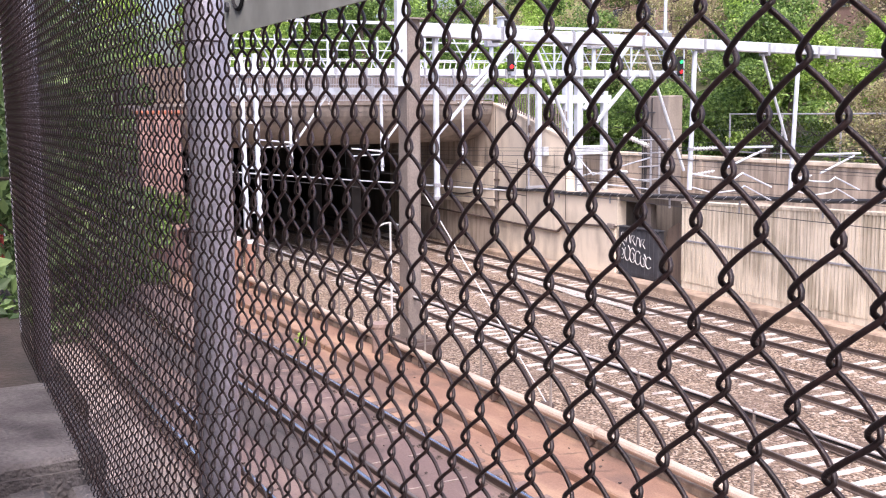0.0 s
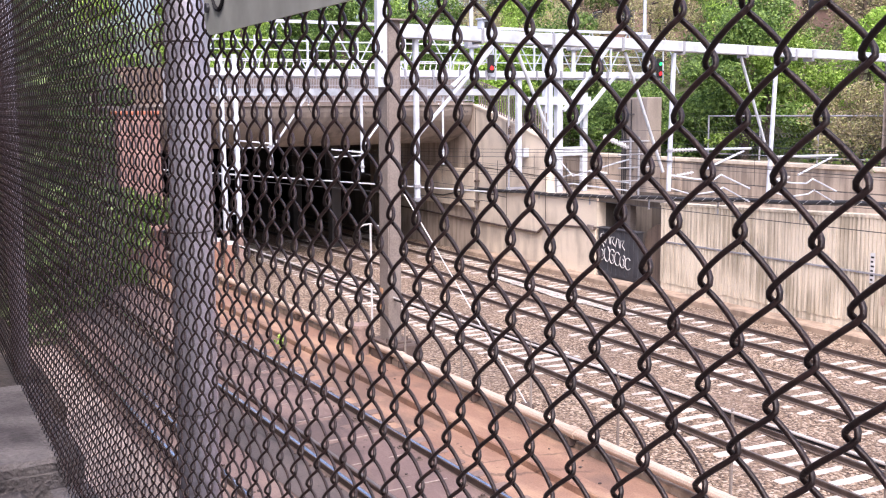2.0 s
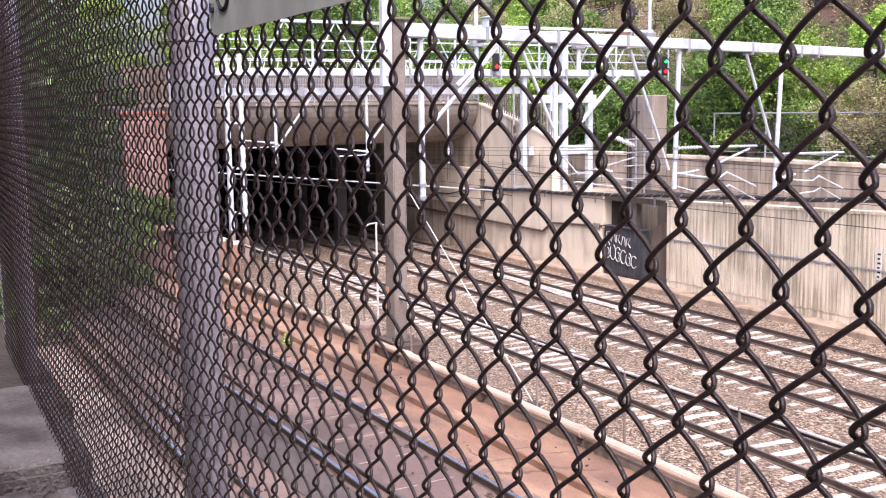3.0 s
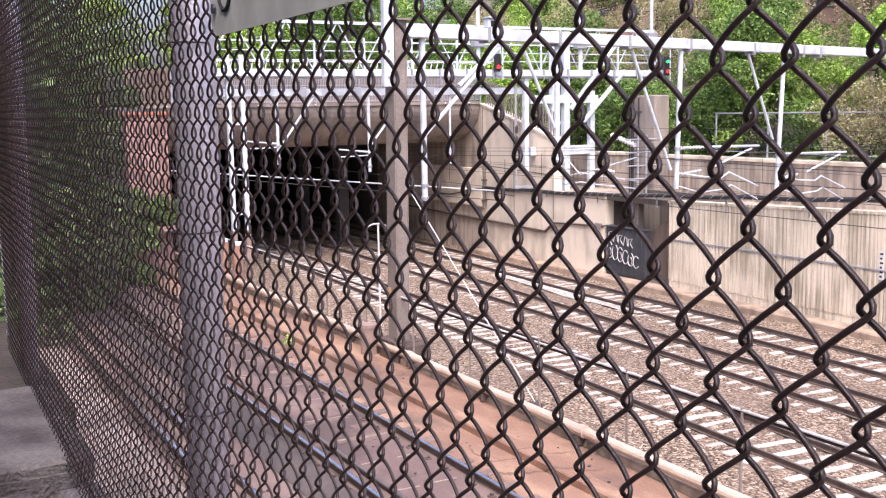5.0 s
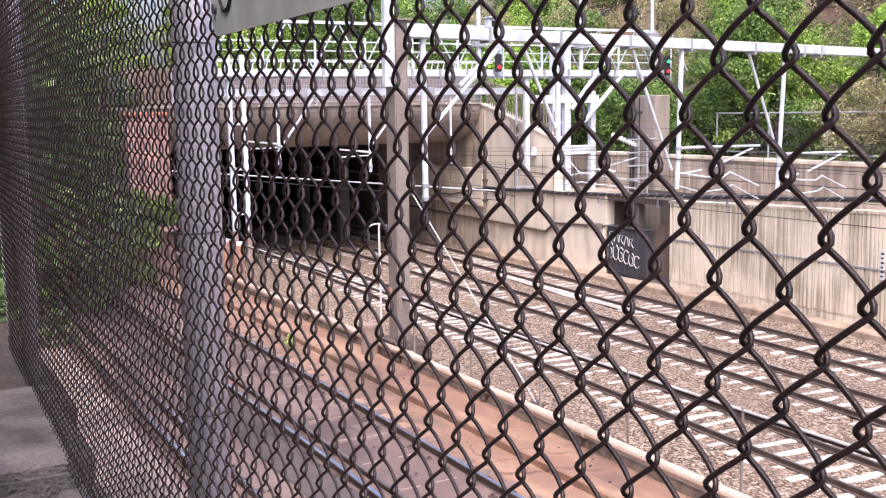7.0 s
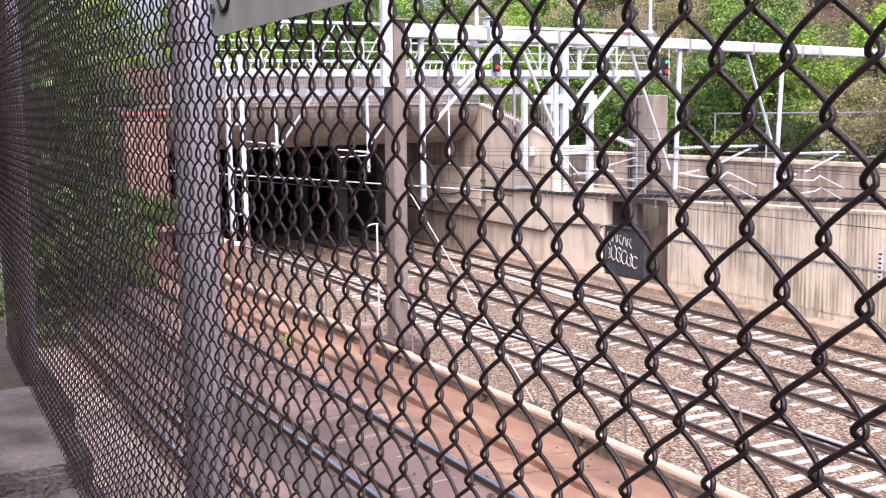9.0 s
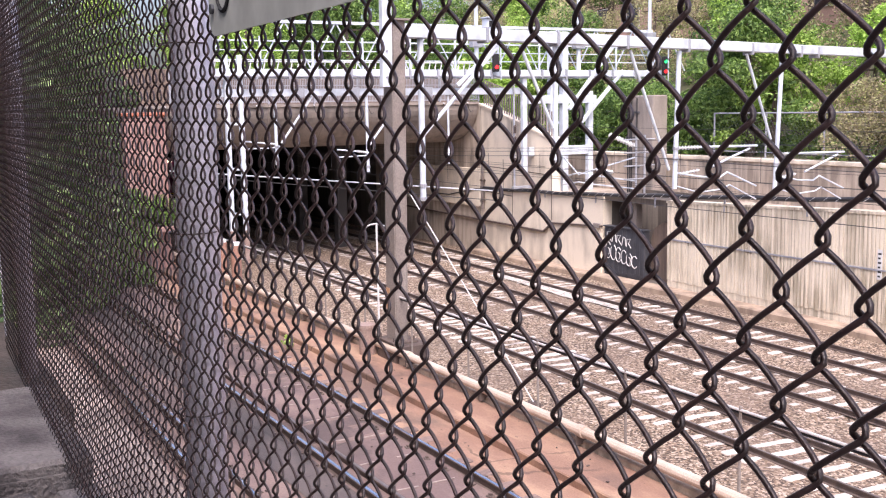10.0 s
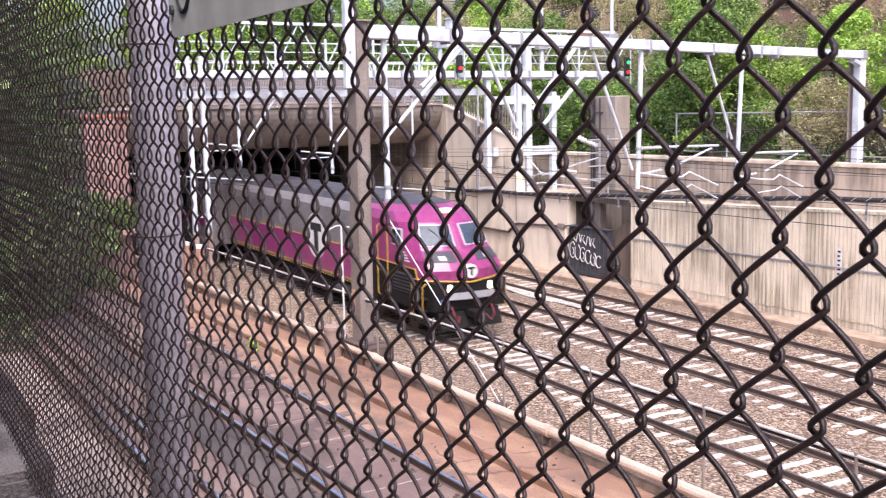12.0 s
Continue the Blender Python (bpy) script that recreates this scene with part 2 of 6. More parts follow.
POST_GREY = material("fence_post_zinc", (0.64, 0.62, 0.69), 0.42, 0.35, (0.5, 0.48, 0.55), 7, 80, 0.15, 120)
WIRE = material("vinyl_wire", (0.038, 0.021, 0.02), 0.4, 0.0, (0.022, 0.012, 0.012), 30, 200, 0.12, 300, each=0.25, spec=0.5)
RAIL_TOP = material("polished_rail", (0.74, 0.74, 0.8), 0.24, 1.0, (0.55, 0.55, 0.6), 3, 60)
RAIL_SIDE = material("rusty_rail", (0.13, 0.095, 0.08), 0.85, 0.1, (0.08, 0.06, 0.055), 4, 70, 0.3, 60)
RAIL_DULL = material("worn_rail_head", (0.2, 0.175, 0.165), 0.5, 0.5, (0.14, 0.12, 0.115), 3, 60)
TIE_CONCRETE = material("concrete_tie", (0.68, 0.63, 0.58), 0.85, 0.0, (0.38, 0.33, 0.3), 6, 80, 0.25, 60, each=0.16)
TIE_WOOD = material("dusty_timber_tie", (0.25, 0.17, 0.14), 0.9, 0.0, (0.17, 0.12, 0.105), 6, 60, 0.4, 40, stretch=(1, 0.2, 1), each=0.25)
PIPE_PAINT = material("cream_pipe", (0.58, 0.48, 0.4), 0.6, 0.0, (0.46, 0.35, 0.28), 2.2, 50, 0.1, 40)
CABLE = material("black_cable", (0.03, 0.03, 0.034), 0.5, 0.0, None, 6, 60)
DARK_STEEL = material("dark_painted_steel", (0.075, 0.08, 0.095), 0.6, 0.2, (0.05, 0.05, 0.06), 2, 50, 0.15, 30)
BLACK = material("soot_black", (0.015, 0.015, 0.017), 0.8, 0.0, None, 4, 60)
SIGN_FACE = material("sign_aluminium", (0.5, 0.515, 0.49), 0.45, 0.0, (0.46, 0.475, 0.45), 3, 14, 0.04, 40)
PALE_SCRAPE = material("pale_scraped_concrete", (0.42, 0.35, 0.32), 0.9, 0.0, (0.3, 0.24, 0.21), 9, 60)
PAINT_WHITE = material("white_paint", (0.75, 0.75, 0.75), 0.6, 0.0, (0.62, 0.62, 0.63), 4, 60)
RUST_FOOT = material("rust_stained_paint", (0.22, 0.14, 0.115), 0.75, 0.0, (0.33, 0.25, 0.22), 2.5, 30, 0.2, 40)
ORANGE_PLATE = material("faded_orange_enamel", (0.62, 0.34, 0.16), 0.5, 0.0, (0.5, 0.3, 0.2), 5, 40)
BRICK = material("red_brick", (0.4, 0.26, 0.23), 0.9, 0.0, (0.24, 0.14, 0.125), 1.5, 60, 0.3, 60, each=0.3)
EARTH = material("hill_earth", (0.1, 0.085, 0.05), 0.95, 0.0, (0.06, 0.075, 0.03), 0.6, 12, 0.6, 8)
BARK = material("bark", (0.13, 0.1, 0.08), 0.95, 0.0, (0.08, 0.06, 0.05), 6, 40, 0.6, 20, stretch=(4, 4, 0.6))
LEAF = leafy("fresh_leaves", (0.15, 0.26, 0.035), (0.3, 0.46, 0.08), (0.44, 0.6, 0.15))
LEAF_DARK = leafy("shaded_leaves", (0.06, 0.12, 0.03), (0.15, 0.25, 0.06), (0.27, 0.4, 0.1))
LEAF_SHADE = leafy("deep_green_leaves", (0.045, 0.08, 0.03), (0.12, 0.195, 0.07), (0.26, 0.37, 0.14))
RED_PAINT = material("red_paint", (0.5, 0.05, 0.05), 0.5)
RED_LAMP = glow("red_lamp", (1.0, 0.02, 0.02), 1.5)
GREEN_LAMP = glow("green_lamp", (0.02, 0.7, 0.16), 1.3)


# ---------------------------------------------------------------- building helpers
def part(name, bm, mat, parent=None, label="", smooth=False):
    """Links a bmesh as one mesh object under a thing or under a part."""
    me = bpy.data.meshes.new(name)
    bm.to_mesh(me)
    bm.free()
    me.materials.append(mat)
    if smooth:
        for f in me.polygons:
            f.use_smooth = True
    ob = new(name, me)
    ob.parent = parent
    if label:
        tagged(ob, label)
    return ob


def thing(name, label, category, group="", kind="", at=None):
    ob = new(name)
    ob.empty_display_size = 0.2
    if at:
        ob.location = at
    return tagged(ob, label, category, group, kind)


def box(lo, hi, bm=None, bevel=0.0):
    bm = bm or bmesh.new()
    lo, hi = Vector(lo), Vector(hi)
    m = Matrix.LocRotScale((lo + hi) / 2, None, hi - lo)
    vs = bmesh.ops.create_cube(bm, size=1, matrix=m)["verts"]
    if bevel:
        bmesh.ops.bevel(bm, geom=list({e for v in vs for e in v.link_edges}), offset=bevel, segments=1, affect="EDGES")
    return bm


def bar(p, q, w, h, bm=None, bevel=0.0, up=(0, 0, 1)):
    """A square bar from p to q, w wide and h high."""
    bm = bm or bmesh.new()
    p, q = Vector(p), Vector(q)
    d = (q - p).normalized()
    up = Vector(up) if abs(d.dot(Vector(up))) < 0.99 else Vector((1, 0, 0))
    side = d.cross(up).normalized()
    top = side.cross(d)
    m = Matrix((d * (q - p).length, side * w, top * h)).transposed().to_4x4()
    m.translation = (p + q) / 2
    vs = bmesh.ops.create_cube(bm, size=1, matrix=m)["verts"]
    if bevel:
        bmesh.ops.bevel(bm, geom=list({e for v in vs for e in v.link_edges}), offset=bevel, segments=1, affect="EDGES")
    return bm


def rod(p, q, r, bm=None, n=8, r2=None):
    """A round bar from p to q."""
    bm = bm or bmesh.new()
    p, q = Vector(p), Vector(q)
    d = q - p
    m = Matrix.Translation((p + q) / 2) @ d.to_track_quat("Z", "Y").to_matrix().to_4x4()
    bmesh.ops.create_cone(bm, cap_ends=True, segments=n, radius1=r, radius2=r if r2 is None else r2, depth=d.length, matrix=m)
    return bm


def tube(points, r, bm=None, n=6, frame_up=(0.13, 0.2, 1.0)):
    """A round bar along a bent line."""
    bm = bm or bmesh.new()
    pts = [Vector(p) for p in points]
    rings = []
    for i, p in enumerate(pts):
        d = (pts[min(i + 1, len(pts) - 1)] - pts[max(i - 1, 0)]).normalized()
        s = d.cross(Vector(frame_up)).normalized()
        t = s.cross(d)
        rings.append([bm.verts.new(p + s * (r * math.cos(k * 2 * math.pi / n)) + t * (r * math.sin(k * 2 * math.pi / n))) for k in range(n)])
    for a, b in zip(rings, rings[1:]):
        for k in range(n):
            bm.faces.new((a[k], a[(k + 1) % n], b[(k + 1) % n], b[k]))
    bm.faces.new(rings[0][::-1])
    bm.faces.new(rings[-1])
    return bm


def sweep(profile, points, bm=None):
    """A closed profile of (across, up) swept along a line that stays level or nearly so."""
    bm = bm or bmesh.new()
    pts = [Vector(p) for p in points]
    rings = []
    for i, p in enumerate(pts):
        d = (pts[min(i + 1, len(pts) - 1)] - pts[max(i - 1, 0)])
        d.z = 0
        d.normalize()
        s = Vector((-d.y, d.x, 0))
        rings.append([bm.verts.new(p + s * a + Vector((0, 0, b))) for a, b in profile])
    n = len(profile)
    for a, b in zip(rings, rings[1:]):
        for k in range(n):
            bm.faces.new((a[k], b[k], b[(k + 1) % n], a[(k + 1) % n]))
    bm.faces.new(rings[0])
    bm.faces.new(rings[-1][::-1])
    bmesh.ops.recalc_face_normals(bm, faces=bm.faces)
    return bm


# ---------------------------------------------------------------- ground and levels
NEAR = 2.2          # rail level of the near tracks
EDGE = 10.15        # where the near level drops to the main line
WALL_Y = 28.6       # face of the far retaining wall
PORTAL_X = -47.0    # face of the tunnel portal


def track_y(y_at_20, x):
    """The main tracks run a little askew."""
    return y_at_20 - 0.05 * (max(x, -50) + 20)


def rough_sheet(x0, x1, y0, y1, step, z, amp, name, mat, label, category, freq=0.9):
    bm = bmesh.new()
    nx, ny = int((x1 - x0) / step) + 1, int((y1 - y0) / step) + 1
    grid = []
    for i in range(nx):
        row = []
        for j in range(ny):
            x, y = x0 + (x1 - x0) * i / (nx - 1), y0 + (y1 - y0) * j / (ny - 1)
            dz = amp * (noise.noise((x * freq, y * freq, z)) + 0.5 * noise.noise((x * freq * 3.1, y * freq * 3.1, 4)))
            row.append(bm.verts.new((x, y, z + dz)))
        grid.append(row)
    for i in range(nx - 1):
        for j in range(ny - 1):
            bm.faces.new((grid[i][j], grid[i + 1][j], grid[i + 1][j + 1], grid[i][j + 1]))
    return tagged(part(name, bm, mat, smooth=True), label, category, kind="structure")


bm = bmesh.new()
bmesh.ops.create_grid(bm, x_segments=8, y_segments=8, size=1500)
tagged(part("ground", bm, EARTH), "earth ground that reaches the horizon", "ground", kind="structure").location.z = -0.6
rough_sheet(-90, 14, EDGE - 0.1, WALL_Y + 0.3, 0.22, -0.17, 0.05, "main_ballast", BALLAST, "brown gravel ballast under the main tracks", "ballast", 1.3)
rough_sheet(-62, 12, 0.6, EDGE - 0.42, 0.3, NEAR - 0.17, 0.015, "near_track_bed", RED_BED, "rust-dusted concrete bed of the near tracks", "track bed")
tagged(part("embankment", box((-62, 0.3, -0.6), (12, EDGE - 0.4, NEAR - 0.3)), BROWN_CONCRETE), "raised embankment under the near tracks", "embankment", kind="structure")
tagged(part("wall_edge", box((-62, EDGE - 0.4, -0.6), (12, EDGE, NEAR - 0.06), bevel=0.03), BROWN_CONCRETE), "low brown concrete retaining wall between the two levels", "wall", kind="structure")
# step of timber and concrete along the near bed
tagged(part("bed_curb", box((-62, 8.55, NEAR - 0.3), (12, 8.85, NEAR - 0.04), bevel=0.02), RED_BED), "rust-coloured concrete curb along the near track", "curb", kind="structure")
rough_sheet(-62, 12, 3.55, 7.4, 0.3, NEAR - 0.13, 0.012, "oily_bed", GREY_BED, "oil-stained concrete between the near rails", "track bed")
rough_sheet(-62, 12, 5.02, 5.7, 0.3, NEAR - 0.105, 0.01, "oil_strip", OIL_BED, "black oil-soaked strip beside the running rail", "track bed")

rough_sheet(-62, 12, 0.62, 3.62, 0.3, NEAR - 0.118, 0.02, "verge", PALE_BED, "pale dusty concrete verge under the street wall", "track bed")

# street-side wall, coping and pavement
tagged(part("wall_street", box((-60, -0.4, -0.6), (12, 0.66, 5.6)), PLAIN_CONCRETE), "concrete retaining wall under the street fence", "wall", kind="structure")
pav = thing("pavement", "worn grey concrete pavement slabs beside the fence", "pavement", kind="structure")
part("bed", box((-5.24, -9.0, 5.0), (-3.985, 0.655, 6.15)), PAVING, pav)
for j in range(5):
    y1 = 0.5 - j * 1.9
    part("slab", box((-5.23, y1 - 1.89, 6.08), (-4.0, y1 + (0.165 if j == 0 else 0), 6.2 + random.uniform(-0.012, 0.006)), bevel=0.018), PAVING, pav)
# broken block and rubble at the foot of the step
for x, y, w, d, h in ((-3.86, 0.44, 0.2, 0.16, 0.27), (-3.9, 0.2, 0.14, 0.22, 0.12), (-3.78, 0.02, 0.1, 0.16, 0.07)):
    tagged(part("rubble_block", box((x - w / 2, y - d, 5.85), (x + w / 2, y, 5.85 + h), bevel=0.025), PAVING), "broken grey concrete block at the foot of the step", "rubble", "rubble blocks")
tagged(part("pavement_lower", box((-3.98, -9.0, 5.0), (12, 0.5, 5.85), bevel=0.01), PAVING), "lower grey pavement beside the fence", "pavement", kind="structure")
for i in range(10):
    x = -3.975 + i * 1.6
    tagged(part("coping_stone", box((x, 0.505, 5.6), (x + 1.585, 0.68, 6.1 + random.uniform(-0.01, 0.01)), bevel=0.02), PAVING), "grey granite coping stone under the fence", "coping", "coping stones", "structure")
tagged(part("earth_bank", box((-60, -9.0, 5.0), (-5.26, 0.8, 6.08), bevel=0.02), SOIL), "planted earth beyond the end of the pavement", "ground", kind="structure")

# unseen plain wall, added to close the street behind and block its sky light
tagged(part("unseen_wall_behind", box((-45, -5.5, 5.0), (30, -5.0, 17.0)), BLOCKER_GREY), "unseen plain grey wall added to block sky light", "wall", kind="structure")

# ---------------------------------------------------------------- tracks
RAIL = [(-0.07, -0.155), (0.07, -0.155), (0.07, -0.14), (0.012, -0.125), (0.012, -0.045), (0.036, -0.032), (0.036, -0.006), (-0.036, -0.006), (-0.036, -0.032), (-0.012, -0.045), (-0.012, -0.125), (-0.07, -0.14)]
HEAD = [(-0.024, -0.008), (0.024, -0.008), (0.024, -0.002), (0.018, 0.0), (-0.018, 0.0), (-0.024, -0.002)]
TIE_MESH = box((-0.11, -1.3, -0.11), (0.11, 1.3, 0.11), bevel=0.03)


def main_track(y20, label, dull):
    t = thing("railway_track", label, "track", "main line tracks", "structure")
    x0, x1 = -345.0, 10.0
    for s in (-1, 1):
        pts = [(x, track_y(y20, x) + s * 0.7525, 0) for x in (x0, -50.0, x1)]
        r = part("rail", sweep(RAIL, pts), RAIL_SIDE, t)
        part("rail_head", sweep(HEAD, pts), dull, r, "worn running surface")
    return t


def ties(t, y20, mesh, x0, x1, pitch, z, ang):
    x, i = x1, 0
    while x > x0:
        o = new("tie", mesh)
        o.parent = t
        o.location = (x, track_y(y20, x) + random.uniform(-0.02, 0.02), z + random.uniform(-0.012, 0.008))
        o.rotation_euler = (random.uniform(-0.01, 0.01), random.uniform(-0.02, 0.02), ang + random.uniform(-0.012, 0.012))
        x -= pitch


tie_me = bpy.data.meshes.new("tie")
TIE_MESH.to_mesh(tie_me)
TIE_MESH.free()
tie_me.materials.append(TIE_CONCRETE)
C20, D20, E20 = 17.5, 21.5, 25.05
tracks = []
for y20, lab, head in ((C20, "main line track with concrete ties, below the handrail", RAIL_DULL), (D20, "middle main line track with concrete ties", RAIL_DULL), (E20, "main line track with concrete ties beside the far wall", RAIL_DULL)):
    tr = main_track(y20, lab, head)
    tracks.append((tr, y20))
    ties(tr, y20, tie_me, -58, -2, 0.61, -0.266 if y20 < 20 else -0.273, -0.05)


def near_rail(y, z, head, name, label, width=1.0):
    t = thing(name, label, "rail", "near rails", "structure")
    pts = [(-62, y, z), (12, y, z)]
    part("rail", sweep([(a * width, b) for a, b in RAIL], pts), RAIL_SIDE, t)
    part("rail_head", sweep([(a * width, b) for a, b in HEAD], pts), head, t, "polished running surface")


near_rail(3.87, NEAR + 0.06, RAIL_TOP, "third_rail", "shiny power rail along the near track", 1.1)
near_rail(4.36, NEAR, RAIL_TOP, "running_rail", "polished steel running rail on the near bed")
near_rail(5.8, NEAR, RAIL_TOP, "running_rail", "polished steel running rail on the near bed", 1.1)
near_rail(6.1, NEAR - 0.03, RAIL_DULL, "guard_rail", "dull brown guard rail beside the running rail")
near_rail(7.43, NEAR, RAIL_TOP, "running_rail", "polished steel running rail on the rust-coloured bed")

# timber ties of the near track, sunk in dust
wood_me = bpy.data.meshes.new("tie")
w = box((-0.11, -0.95, -0.08), (0.11, 0.95, 0.08), bevel=0.02)
w.to_mesh(wood_me)
w.free()
wood_me.materials.append(TIE_WOOD)
bed = thing("timber_ties", "row of dust-covered timber ties under the near rails", "railway ties", kind="structure")
for i in range(52):
    o = new("tie", wood_me)
    o.parent = bed
    o.location = (-9 - i * 0.62, 6.95 + random.uniform(-0.05, 0.05), NEAR - 0.215 + random.uniform(-0.012, 0.012))
    o.rotation_euler.z = random.uniform(-0.03, 0.03)
    if i % 2 == 0:
        x = -9 - i * 0.62
        for y, w in ((7.02, 0.3), (6.45, 0.22), (7.75, 0.2)):
            if random.random() < 0.8:
                y0, y1 = y - w * random.uniform(0.3, 1), y + w * random.uniform(0.2, 1)
                o = part("scraped_edge", box((-0.012, y0 - y, -0.006), (0.012, y1 - y, 0.006)), PALE_SCRAPE, bed, "pale scraped tie edge")
                o.location = (x + random.uniform(-0.05, 0.05), y, NEAR - 0.118 if y < 7.4 else NEAR - 0.15)
                o.rotation_euler.z = random.uniform(-0.1, 0.1)
bm = bmesh.new()
for k in range(170):
    x, y = random.uniform(-36, -8), random.choice((random.uniform(7.6, 9.5), random.uniform(4.6, 5.6), random.uniform(6.3, 7.3)))
    a = random.uniform(0.008, 0.026)
    m = Matrix.LocRotScale((x, y, (NEAR - 0.155 if y > 7.5 else NEAR - 0.105) + a * 0.3), Euler((0, 0, random.uniform(0, 6))), (a * random.uniform(1, 2), a, a * 0.7))
    bmesh.ops.create_icosphere(bm, subdivisions=1, radius=1, matrix=m)
tagged(part("litter", bm, RAIL_SIDE), "scattered dark stones and litter on the near bed", "litter", kind="stuff")
clip_me = bpy.data.meshes.new("rail_clip")
c = box((-0.06, -0.05, 0.0), (0.06, 0.05, 0.03), bevel=0.01)
box((-0.025, -0.02, 0.03), (0.025, 0.02, 0.06), c)
c.to_mesh(clip_me)
c.free()
clip_me.materials.append(RAIL_SIDE)
for i in range(48):
    for y, s in ((7.43, -1), (7.43, 1), (5.8, -1), (4.36, 1)):
        o = new("rail_clip", clip_me)
        o.parent = bed
        o.location = (-9.3 - i * 0.62 + random.uniform(-0.06, 0.06), y + s * random.uniform(0.13, 0.17), NEAR - 0.14)
        o.rotation_euler.z = random.uniform(-0.4, 0.4)

# ---------------------------------------------------------------- cream pipe and handrail on the edge
pipe = thing("pipe", "cream-painted conduit pipe laid along the wall edge", "pipe", kind="structure")
part("barrel", rod((-62, 9.72, NEAR + 0.1), (10, 9.72, NEAR + 0.1), 0.085, n=12), PIPE_PAINT, pipe, smooth=False)
for x in (-13.0, -19.1, -25.2, -31.3, -37.4):
    part("coupling", rod((x, 9.72, NEAR + 0.1), (x + 0.16, 9.72, NEAR + 0.1), 0.105, n=12), PIPE_PAINT, pipe)
for i in range(14):
    x = -7 - i * 3
    part("bracket", box((x, 9.62, NEAR - 0.12), (x + 0.06, 9.84, NEAR + 0.02)), RAIL_SIDE, pipe)
tagged(part("cable_run", rod((-62, 9.93, NEAR + 0.05), (10, 9.93, NEAR + 0.05), 0.03), CABLE), "black cable laid beside the cream pipe", "cable", kind="structure")
RAIL_PAINT = material("dull_zinc_rail", (0.64, 0.63, 0.62), 0.5, 0.1, (0.45, 0.43, 0.42), 1.5, 40)
rail = thing("handrail", "galvanised steel handrail on slim posts along the wall edge", "handrail", kind="structure")
HAND_Z = NEAR + 1.22
part("top_rail", rod((-62, 9.97, HAND_Z), (10, 9.97, HAND_Z), 0.022), RAIL_PAINT, rail)
for i in range(20):
    x = -7.33 - i * 2.4
    part("post", rod((x, 9.97, NEAR - 0.1), (x, 9.97, HAND_Z + 0.05), 0.022), STEEL_BROWN, rail)

part("mid_rail", rod((-62, 10.0, HAND_Z - 0.05), (10, 10.0, HAND_Z - 0.05), 0.024), CABLE, rail, "black cable under the rail")
marker = thing("marker_post", "slim white marker post with a small arm beside the steel column", "post")
part("pole", rod((-20.82, 9.9, NEAR - 0.1), (-20.82, 9.9, 4.95), 0.023, n=10), PAINT_WHITE, marker)
part("arm", tube([(-21.0, 9.62, 4.85), (-20.9, 9.78, 4.95), (-20.82, 9.9, 4.97), (-20.72, 10.06, 4.92)], 0.02), PAINT_WHITE, marker)
part("foot", box((-20.92, 9.8, NEAR - 0.1), (-20.72, 10.0, NEAR - 0.02), bevel=0.01), RAIL_SIDE, marker)

# ---------------------------------------------------------------- far retaining wall
def wall_top(x):
    return 3.62 + 0.033 * (x + 32)


def prism(outline, y0, y1):
    """A wall with an outline of (x, z), from y0 to y1."""
    bm = bmesh.new()
    a = [bm.verts.new((x, y0, z)) for x, z in outline]
    b = [bm.verts.new((x, y1, z)) for x, z in outline]
    bm.faces.new(a)
    bm.faces.new(b[::-1])
    for i in range(len(a)):
        j = (i + 1) % len(a)
        bm.faces.new((a[i], b[i], b[j], a[j]))
    bmesh.ops.recalc_face_normals(bm, faces=bm.faces)
    return bm


ribs = thing("wall_ribbed", "ribbed tan concrete retaining wall with stains", "wall", kind="structure")
part("core", prism([(-32.2, -0.6), (12, -0.6), (12, wall_top(12)), (-32.2, wall_top(-32.2))], WALL_Y + 0.03, WALL_Y + 0.5), WALL_CONCRETE, ribs)
def shared(name, bm, mat):
    me = bpy.data.meshes.new(name)
    bm.to_mesh(me)
    bm.free()
    me.materials.append(mat)
    return me


def piece(name, me, parent, at, size=(1, 1, 1)):
    o = new(name, me)
    o.parent, o.location, o.scale = parent, at, size
    return o


rib_me = shared("rib", box((0, 0, 0), (0.125, 0.06, 1)), WALL_CONCRETE)
rest = bmesh.new()
x = -32.2
while x < -4:
    zt = wall_top(x) - 0.09
    for lo, hi in ((0.32 + random.uniform(-0.05, 0.02), 2.0), (2.06, zt)):
        if x < -15:
            piece("rib", rib_me, ribs, (x, WALL_Y + random.uniform(-0.006, 0.006), lo), (1, 1, hi - lo))
        else:
            box((x, WALL_Y, lo), (x + 0.125, WALL_Y + 0.06, hi), rest)
    x += 0.16
tagged(part("rib_row", rest, WALL_CONCRETE, ribs), kind="stuff")
part("cap", prism([(-32.25, wall_top(-32.2) - 0.09), (12, wall_top(12) - 0.09), (12, wall_top(12)), (-32.25, wall_top(-32.2))], WALL_Y - 0.03, WALL_Y + 0.55), WALL_CONCRETE, ribs)
part("ledge_line", box((-32.25, WALL_Y - 0.035, 2.0), (12, WALL_Y + 0.05, 2.06)), STEEL_GREY, ribs, "thin steel strip along the wall")
tagged(part("footing", box((-46.9, WALL_Y - 0.75, -0.5), (12, WALL_Y, 0.06), bevel=0.05), FOOTING), "dusty brown concrete footing along the far wall", "footing", kind="structure")

